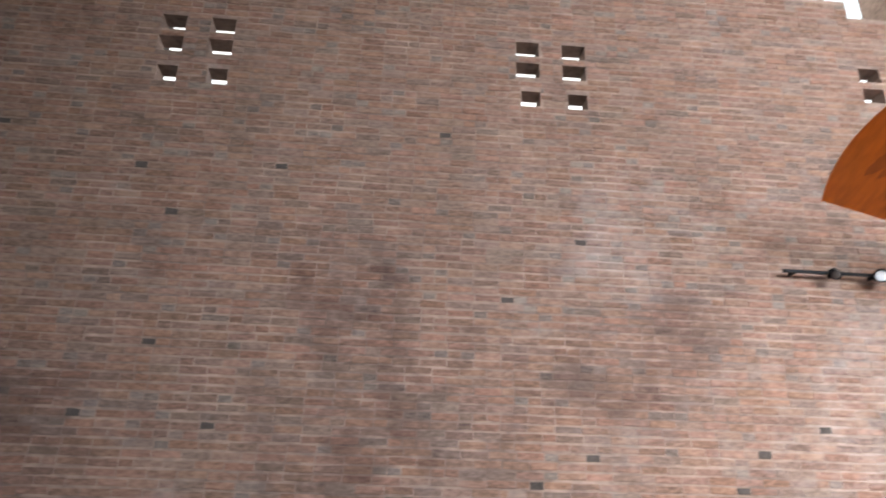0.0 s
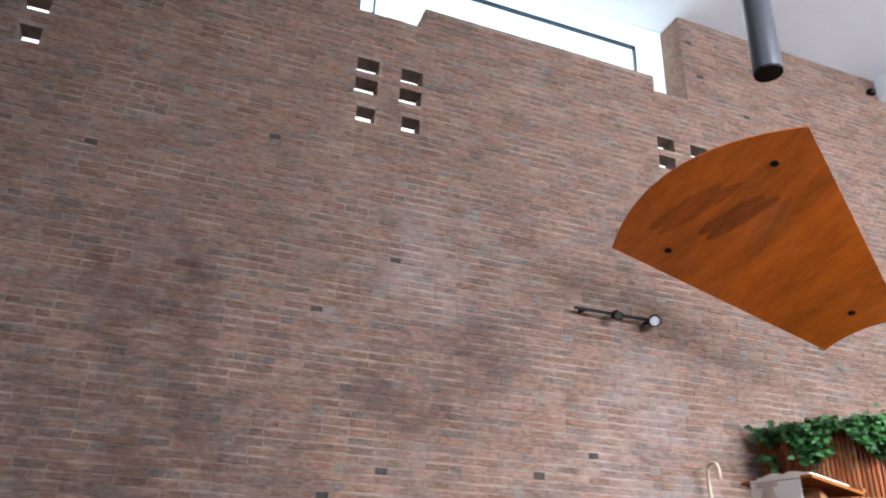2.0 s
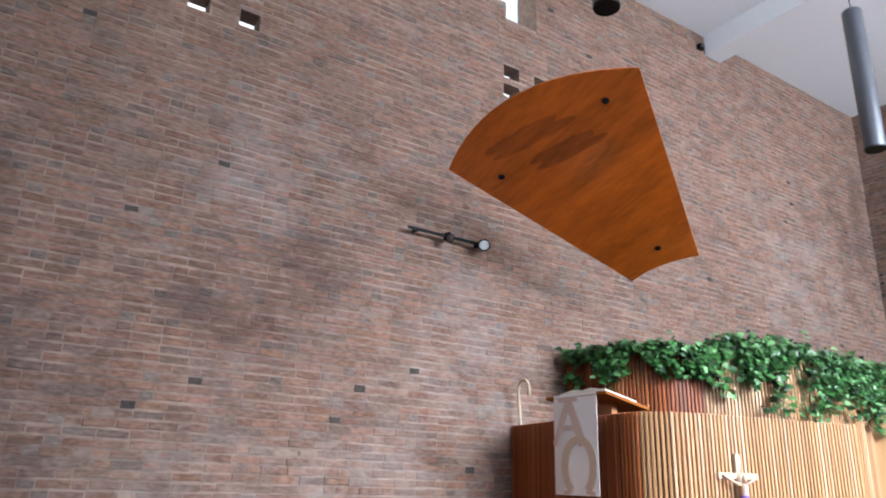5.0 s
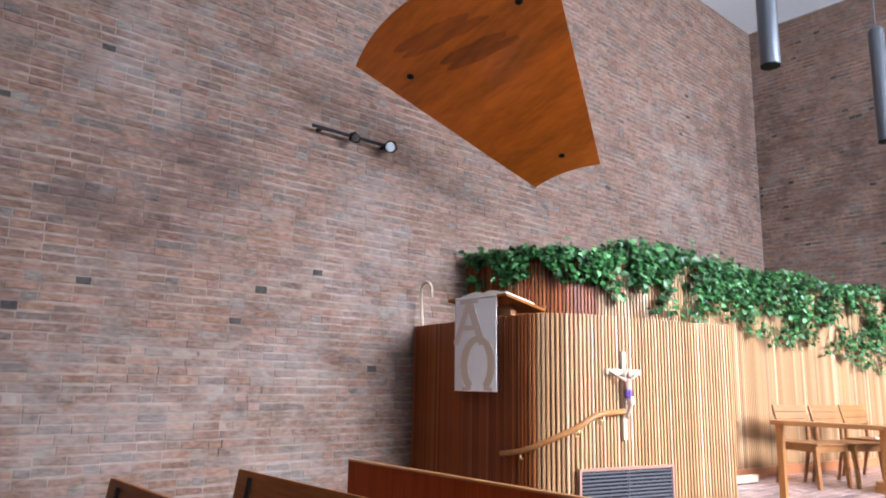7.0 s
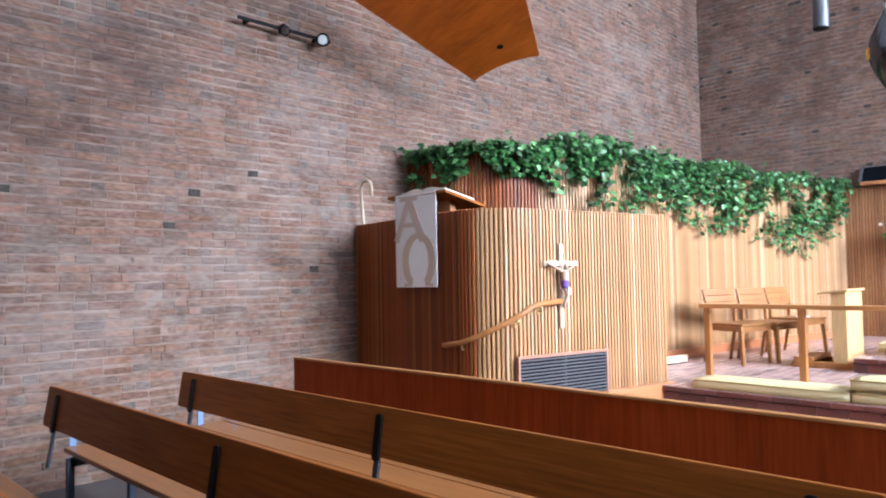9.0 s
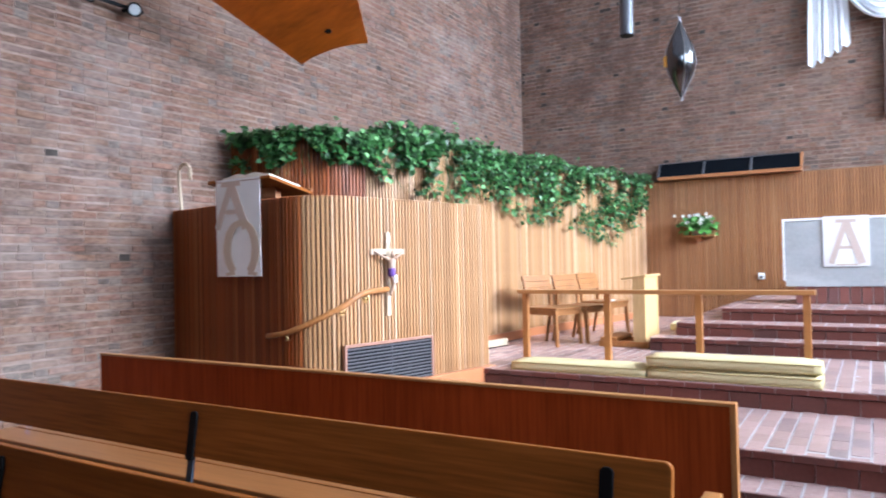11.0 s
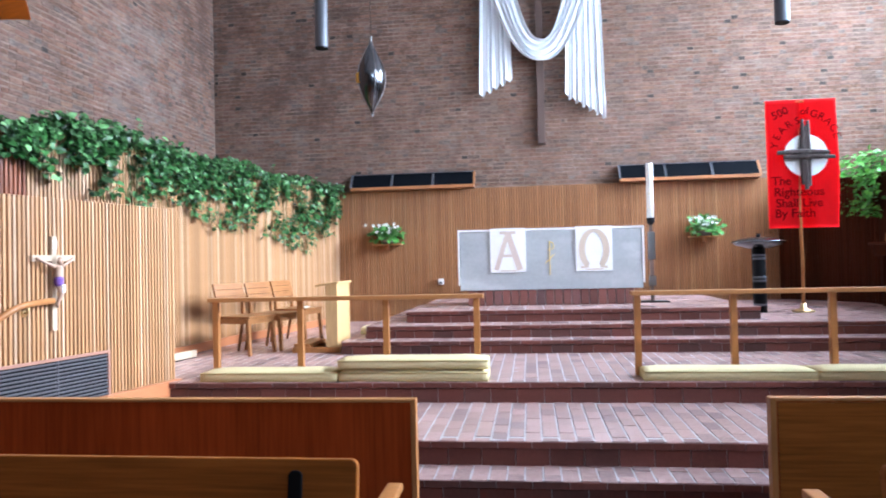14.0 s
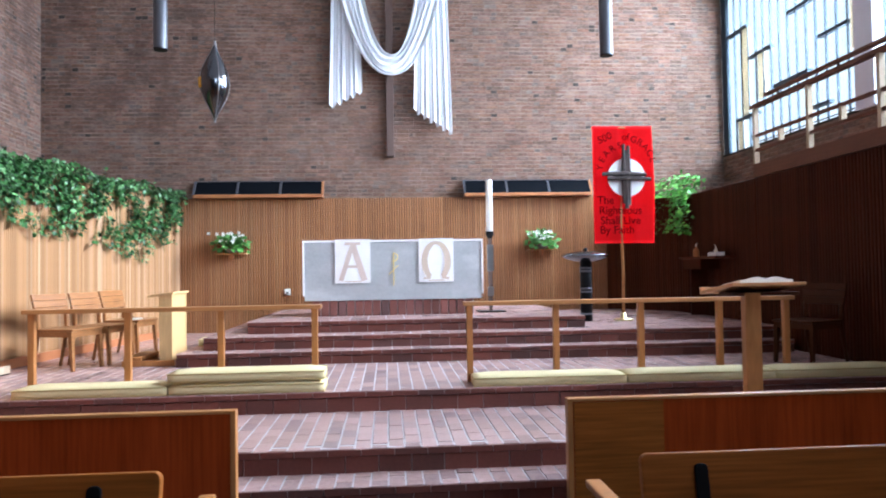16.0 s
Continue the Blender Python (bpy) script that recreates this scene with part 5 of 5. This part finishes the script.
# ---- candle, font, banner ----
pc = thing("paschal_candle", (9.05, -1.255, S6), "tall white candle on a dark flat steel stand", "candle stand")
part("base_plate", box(-0.17, 0.17, -0.17, 0.17, 0.0, 0.015, bevel=0.004), M["black"], pc)
part("stem", box(-0.012, 0.012, -0.022, 0.022, 0.015, 0.96), M["cross_iron"], pc)
for a, b in ((0.20, 0.32), (0.52, 0.86)):
    part("plate", box(-0.02, -0.013, -0.042, 0.042, a, b, bevel=0.003), M["pewter"], pc, "grey steel plate")
part("cup", lathe([(0.02, 0.94), (0.05, 0.98), (0.052, 1.03), (0.042, 1.03), (0.04, 1.0)], 18), M["black"], pc)
candle = part("candle", lathe([(0.042, 1.0), (0.042, 1.68), (0.036, 1.70), (0.008, 1.70)], 22), M["wax"], pc, "white wax candle", smooth=True)
part("wick", tube([(0, 0, 1.70), (0.003, 0, 1.72)], 0.003, 6), M["black"], candle)
for z, c in ((1.15, "gold"), (1.32, "gold"), (1.5, "gold")):
    part("wax_nail", lathe([(0.008, 0.0), (0.006, 0.012), (0.0, 0.014)], 8), M[c], candle, m=Matrix.Translation((-0.042, 0.01, z)) @ Matrix.Rotation(radians(-90), 4, "Y"))

font = thing("baptismal_font", (8.85, -2.45, S5), "round pewter font on a black column", "font")
column = part("column", lathe([(0.075, 0.0), (0.075, 0.74), (0.05, 0.76)], 24), M["black"], font, "glossy black column", smooth=True)
for z in (0.08, 0.36, 0.40, 0.62, 0.66):
    part("ring", lathe([(0.076, z), (0.079, z + 0.006), (0.079, z + 0.02), (0.076, z + 0.026)], 24), M["lamp_grey"], column)
part("bowl", lathe([(0.05, 0.74), (0.14, 0.755), (0.25, 0.79), (0.305, 0.825), (0.30, 0.84), (0.22, 0.865), (0.12, 0.885), (0.05, 0.89)], 32), M["steel"], font, "wide pewter bowl and lid", smooth=True)
part("knob", lathe([(0.02, 0.888), (0.03, 0.91), (0.015, 0.93), (0.0, 0.93)], 16), M["black"], font)

ban = thing("banner", (8.85, -2.93, S5), "red cloth banner with a rough wooden cross on a pole", "banner")
part("pole", tube([(0, 0, 0.05), (0.005, -0.01, 0.6), (0, 0.01, 1.2), (0.0, 0.0, 2.46)], 0.02, 10), M["oak"], ban, "pale wooden pole", smooth=True)
part("base", lathe([(0.12, 0.0), (0.125, 0.015), (0.09, 0.028), (0.035, 0.04), (0.03, 0.10), (0.0, 0.10)], 24), M["brass"], ban, "dull brass foot", smooth=True)
part("crossbar", tube([(-0.02, -0.42, 2.46), (-0.02, 0.38, 2.46)], 0.012, 8), M["oak"], ban)
bm = bmesh.new()
nu, nv = 30, 30
g = []
for u in range(nu + 1):
    f = u / nu
    col = []
    for v in range(nv + 1):
        t = v / nv
        y = 0.37 - 0.78 * f - (0.04 * t * f)
        fold = 0.03 * math.exp(-((f - 0.5) / 0.05) ** 2) * (0.6 + 0.4 * t) + 0.07 * max(0, t - 0.55) * max(0, f - 0.66) * 9
        x = -0.035 - 0.012 * math.sin(7 * f + 2 * t) * t + fold
        col.append(bm.verts.new((x, y, 2.48 - 1.50 * t)))
    g.append(col)
for u in range(nu):
    for v in range(nv):
        bm.faces.new((g[u][v], g[u + 1][v], g[u + 1][v + 1], g[u][v + 1]))
bmesh.ops.solidify(bm, geom=bm.faces[:], thickness=0.004)
field = part("cloth", bm, M["red"], ban, "bright red cloth", smooth=True)
disc = bmesh.new()
bmesh.ops.create_circle(disc, cap_ends=True, segments=40, radius=0.245)
bmesh.ops.solidify(disc, geom=disc.faces[:], thickness=0.003)
part("disc", disc, M["linen"], field, "white cloth disc", m=Matrix.Translation((-0.060, -0.06, 1.82)) @ Matrix.Rotation(radians(90), 4, "Y"))
for k, (dy, z0, z1) in enumerate(((-0.03, 1.46, 2.22), (0.0, 1.42, 2.16), (0.03, 1.48, 2.24))):
    part("driftwood", tube([(-0.085 - 0.01 * (k == 1), -0.05 + dy, z0), (-0.09, -0.055 + dy + 0.012, (z0 + z1) / 2), (-0.085, -0.05 + dy, z1)], 0.02, 7, radii=[0.026, 0.036, 0.020]), M["driftwood"], ban, "rough dark wood strip")
for k, (dz, y0, y1) in enumerate(((-0.03, -0.36, 0.20), (0.025, -0.30, 0.27))):
    part("driftwood", tube([(-0.11, y0, 1.82 + dz), (-0.112, (y0 + y1) / 2, 1.835 + dz), (-0.11, y1, 1.83 + dz)], 0.02, 7, radii=[0.022, 0.034, 0.024]), M["driftwood"], ban, "rough dark wood strip")
face_m = Matrix(((0, 0, -1), (-1, 0, 0), (0, 1, 0))).to_4x4()


def text_reach(text, size):
    """How far a line of text reaches from its start."""
    cu = bpy.data.curves.new("letters", "FONT")
    cu.body, cu.size = text, size
    ob = bpy.data.objects.new("letters", cu)
    scene.collection.objects.link(ob)
    me = bpy.data.meshes.new_from_object(ob.evaluated_get(bpy.context.evaluated_depsgraph_get()))
    far = max(v.co.x for v in me.vertices)
    bpy.data.objects.remove(ob)
    bpy.data.curves.remove(cu)
    bpy.data.meshes.remove(me)
    return far


def write(text, size, y, z, roll=0.0):
    """Letters one by one along a line that is centred on y and z."""
    whole = text_reach(text, size)
    for k, ch in enumerate(text):
        if ch == " ":
            continue
        me = letters(ch, size, 0.001, "LEFT")
        me.materials.clear()
        me.materials.append(M["ink"])
        at = text_reach(text[:k + 1], size) - text_reach(ch, size) - whole / 2
        part("letter", me, M["ink"], field, m=Matrix.Translation((-0.060, y, z)) @ face_m @ Matrix.Rotation(radians(roll), 4, "Z") @ Matrix.Translation((at, 0, 0)))


write("500", 0.13, 0.20, 2.285, 24)
write("of", 0.12, -0.06, 2.30, 0)
for k, ch in enumerate("YEARS"):
    a = radians(172 - 17 * k)
    write(ch, 0.115, -0.06 - 0.31 * math.cos(a), 1.90 + 0.30 * math.sin(a), math.degrees(a) - 90)
for k, ch in enumerate("GRACE"):
    a = radians(74 - 15 * k)
    write(ch, 0.12, -0.06 - 0.32 * math.cos(a), 1.96 + 0.32 * math.sin(a), math.degrees(a) - 90)
for text, y, z in (("The", 0.22, 1.485), ("Righteous", 0.03, 1.355), ("Shall Live", 0.03, 1.225), ("By Faith", 0.08, 1.105)):
    write(text, 0.14, y, z)

# ---- small wall fittings ----


def leaf_mesh(leaves, mat, name, parent, label=""):
    """Many pointed leaves, each of six folded triangles."""
    verts, faces = [], []
    for p, d, n, s in leaves:
        d = d.normalized()
        side = d.cross(n)
        if side.length < 1e-4:
            continue
        side.normalize()
        n = side.cross(d).normalized()
        b = len(verts)
        for a, w, h in ((0.0, 0.0, 0.0), (0.12, 0.40, 0.07), (0.12, -0.40, 0.07), (0.5, 0.36, 0.04), (0.5, -0.36, 0.04), (0.5, 0.0, -0.03), (1.0, 0.0, -0.10)):
            verts.append(tuple(p + d * (a * s) + side * (w * s) + n * (h * s)))
        faces += [(b, b + 1, b + 3, b + 5), (b, b + 5, b + 4, b + 2), (b + 5, b + 3, b + 6), (b + 5, b + 6, b + 4)]
    return tagged(from_arrays(name, verts, faces, mat, parent, label=label))


def flowers(y, z, label):
    shelf = thing("wall_shelf", (11.58, y, z), "small wooden shelf bracket on the slatted wall", "shelf", "flower shelves")
    part("board", box(-0.20, 0.0, -0.24, 0.24, -0.02, 0.0, bevel=0.004), M["oak_y"], shelf)
    part("bracket", box(-0.15, 0.0, -0.02, 0.02, -0.09, -0.02), M["trim"], shelf)
    r = random.Random(label)
    pot = thing("flower_arrangement", (11.47, y, z), label, "flowers", "flower arrangements")
    part("bowl", lathe([(0.05, 0.0), (0.09, 0.03), (0.10, 0.07), (0.09, 0.075), (0.0, 0.06)], 18), M["pewter"], pot)
    lv = []
    for _ in range(260):
        d = Vector((r.gauss(0, 0.8), r.gauss(0, 1), r.gauss(0.5, 0.6)))
        p = Vector((0, 0, 0.10)) + d.normalized() * r.uniform(0.03, 0.22) * (1.25 if abs(d.y) > abs(d.z) else 0.9)
        p.x = max(min(p.x, 0.09), -0.16)
        if p.z < 0.03:
            p.z = 0.03 + r.random() * 0.05
        lv.append((p, d + Vector((0, 0, -0.3)), Vector((-1, r.gauss(0, 0.6), 1)), r.uniform(0.05, 0.09)))
    leaf_mesh(lv, M["leaf_light"], "foliage", pot, "green foliage")
    fl = []
    for _ in range(28):
        c = Vector((r.uniform(-0.15, 0.0), r.gauss(0.02, 0.10), r.uniform(0.16, 0.32)))
        for k in range(7):
            a = k * 0.9
            fl.append((c, Vector((-0.6, math.cos(a), math.sin(a))), Vector((-1, 0.2 * math.sin(a), 0.3)), 0.033))
    leaf_mesh(fl, M["petal"], "blossoms", pot, "white blossoms")


flowers(2.53, 1.72, "white flowers with green foliage on a wall shelf")
flowers(-2.47, 1.72, "white and green flower arrangement on a wall shelf")
sock = thing("wall_socket", (11.575, 1.67, 1.04), "small pale socket box on the panelling", "socket")
part("box", box(-0.03, 0.0, -0.045, 0.045, 0.0, 0.10, bevel=0.006), M["linen"], sock)
part("plug", box(-0.05, -0.031, -0.02, 0.02, 0.02, 0.05, bevel=0.004), M["black"], sock)
heat = thing("floor_heater", (6.92, 3.76, S3), "low white radiator cover at the foot of the panelling", "heater")
part("cover", box(-0.25, 0.25, -0.02, 0.02, 0.012, 0.085, bevel=0.008, m=Matrix.Rotation(radians(-10), 4, "Z")), M["cane"], heat)
part("foot", box(-0.25, 0.25, -0.01, 0.01, 0.0, 0.015, m=Matrix.Rotation(radians(-10), 4, "Z")), M["black"], heat)

cred = thing("credence_shelf", (9.25, -4.38, 1.42), "dark wooden credence shelf on the side panelling", "shelf")
part("board", box(-0.55, 0.55, 0.0, 0.30, 0.08, 0.11, bevel=0.004), M["slat_dark"], cred)
part("drawer", box(-0.05, 0.50, 0.0, 0.26, -0.06, 0.079, bevel=0.004), M["slat_dark"], cred)
part("upright", box(0.30, 0.34, 0.0, 0.24, -0.70, -0.06), M["slat_dark"], cred)
bot = thing("soap_bottle", (9.55, -4.22, 1.53), "small amber pump bottle on the shelf", "bottle")
part("body", lathe([(0.04, 0.0), (0.042, 0.01), (0.042, 0.10), (0.015, 0.12), (0.012, 0.14)], 16), M["oak"], bot, "amber liquid body")
part("pump", tube([(0, 0, 0.13), (0, 0, 0.18), (-0.03, 0, 0.18)], 0.007, 8), M["linen"], bot, "white pump")
tis = thing("tissue_box", (8.95, -4.22, 1.53), "white tissue box on the shelf", "tissue box")
part("carton", box(-0.12, 0.12, -0.06, 0.06, 0.0, 0.05, bevel=0.005), M["linen"], tis)
bm = bmesh.new()
tv = [bm.verts.new(p) for p in ((-0.06, 0, 0.05), (0.06, 0.01, 0.05), (0.03, -0.01, 0.12), (0.05, 0.02, 0.17), (-0.03, 0.015, 0.13))]
bm.faces.new(tv[:3])
bm.faces.new((tv[0], tv[2], tv[4]))
bm.faces.new((tv[2], tv[3], tv[4]))
bmesh.ops.solidify(bm, geom=bm.faces[:], thickness=0.002)
part("tissue", bm, M["paper"], tis, "crumpled white tissue")

# ---- plants ----
lev = random.Random(11)
ivy = thing("ivy", (0, 0, 2.48), "dense dark green ivy trailing over the slatted planter", "plant")
track_pts = along(left_line, 0.02, 0.04)
total = len(track_pts)
HANG = [(4.9, 2.22), (5.1, 2.24), (5.3, 2.40), (5.7, 2.22), (6.2, 2.04), (6.9, 2.02), (7.3, 2.06), (7.7, 1.94), (8.5, 1.80), (9.1, 1.84), (9.8, 1.62), (10.4, 1.60), (10.9, 1.68), (11.3, 1.90), (11.5, 2.40), (11.6, 2.55)]


def hang_at(x):
    for (a, za), (b, zb) in zip(HANG, HANG[1:]):
        if x <= b:
            return za + (zb - za) * max(0.0, (x - a) / (b - a))
    return 2.55


leaves = []
for k in range(14500):
    p, ang = track_pts[int(lev.random() * total)]
    outn = Vector((math.sin(ang), -math.cos(ang), 0))
    clump = 0.5 + 0.5 * noise.noise(Vector((p.x * 1.7, p.y * 1.7, 3.0)))
    low = hang_at(p.x) + 0.20 * noise.noise(Vector((p.x * 3.1, p.y * 2.0, 9.0)))
    if lev.random() < (0.55 if p.x < 6.8 else 0.36):
        up = (0.0 if p.x < 5.7 else 0.06) + 0.25 * clump * (0.95 if p.x < 5.7 else 1.1 if p.x < 7 else 0.8)
        q = p + outn * lev.uniform(-0.42, 0.16)
        z = 2.54 + up * lev.random() ** 0.8
    else:
        q = p + outn * lev.uniform(0.035, 0.15)
        z = low + (2.62 - low) * lev.random() ** 0.62
        if noise.noise(Vector((p.x * 4.0, p.y * 4.0, z * 2.6))) < -0.11:
            continue
    if q.y > WL - 0.06:
        q.y = WL - 0.06 - 0.1 * lev.random()
    d = outn * lev.uniform(0.1, 0.9) + Vector((lev.gauss(0, 0.5), lev.gauss(0, 0.5), lev.uniform(-1.1, 0.25)))
    n = outn + Vector((lev.gauss(0, 0.35), lev.gauss(0, 0.35), lev.uniform(0.2, 1.0)))
    size = lev.uniform(0.045, 0.09) if p.x < 6.6 else lev.uniform(0.036, 0.075)
    leaves.append((Vector((q.x, q.y, z - 2.48)), d, n, size))
for k in range(12):
    p, ang = track_pts[int(lev.random() * total)]
    outn = Vector((math.sin(ang), -math.cos(ang), 0))
    base = p + outn * lev.uniform(-0.25, 0.08)
    lean = Vector((lev.gauss(0, 0.25), lev.gauss(0, 0.2), 1.0))
    high = lev.uniform(0.10, 0.22)
    if base.y > WL - 0.2:
        continue
    for j in range(9):
        q = base + Vector((0, 0, 0.16)) + lean * (high * j / 8)
        d = Vector((lev.gauss(0, 1), lev.gauss(0, 1), lev.uniform(-0.2, 0.7)))
        leaves.append((q, d, Vector((-0.5, -0.5, 0.8)), lev.uniform(0.045, 0.085)))
tagged(leaf_mesh(leaves, M["leaf"], "leaves", ivy), kind="stuff")
vb = bmesh.new()
for k in range(70):
    p, ang = track_pts[int(lev.random() * total)]
    outn = Vector((math.sin(ang), -math.cos(ang), 0))
    low = hang_at(p.x)
    pts = [p + outn * (0.03 + 0.03 * math.sin(3 * j)) + Vector((0.03 * math.sin(k + 1.7 * j), 0, (2.62 + (low - 2.62) * j / 5) - 2.48)) for j in range(6)]
    q = tube(pts, 0.004, 5)
    me = bpy.data.meshes.new("tmp")
    q.to_mesh(me)
    q.free()
    vb.from_mesh(me)
    bpy.data.meshes.remove(me)
tagged(part("trailing_stem", vb, M["stem"], ivy, "thin trailing stems"), kind="stuff")

cp = thing("corner_plant", (10.5, -4.45, 2.35), "bright green leafy plant hanging over the panelling", "plant")
leaves = []
for k in range(1000):
    along_x = lev.uniform(-0.55, 0.75)
    if lev.random() < 0.45:
        p = Vector((along_x, lev.uniform(-0.15, 0.24), lev.uniform(0.05, 0.42)))
    else:
        p = Vector((along_x, lev.uniform(0.10, 0.24), lev.uniform(-0.45, 0.2)))
    p.y += 0.55 * max(0.0, along_x - 0.0)
    d = Vector((lev.gauss(-0.3, 0.6), lev.gauss(0.6, 0.5), lev.uniform(-1.0, 0.6)))
    leaves.append((p, d, Vector((-0.5, 0.7, 0.8)), lev.uniform(0.045, 0.09)))
tagged(leaf_mesh(leaves, M["leaf_mid"], "leaves", cp), kind="stuff")
part("stem", tube([(0, -0.1, -0.02), (0.05, 0.0, 0.3), (0.1, 0.1, 0.45)], 0.01, 6), M["stem"], cp)

# ---- the bricks of the walls ----
br = random.Random(21)
rows = brick_rows(WB + 0.01, WA - 0.002, 0.0, CEIL - 0.005, HOLES + CLERE, br)
brickwork(wall_left, rows, lambda u, v, w: (u, WL - w, v), br, lambda r: 0.6 < r[0] < 2.9 and 0.75 < r[2] < 1.75)
rows = brick_rows(WR + 0.01, WL - 0.01, 2.3, CEIL - 0.005, [], br, BL=0.2, BH=0.066)
brickwork(altar_back, rows, lambda u, v, w: (WA - w, u, v), br, lambda r: -1.2 < r[0] < 1.2 and 2.95 < r[2] < 3.95, dark_share=0.06)
rows = brick_rows(2.0, WA - 0.02, 2.3, 3.255, [], br, BL=0.2, BH=0.066)
brickwork(wall_window, rows, lambda u, v, w: (u, WR + w, v), br, lambda r: r[0] > 8.6 and r[2] > 2.5)
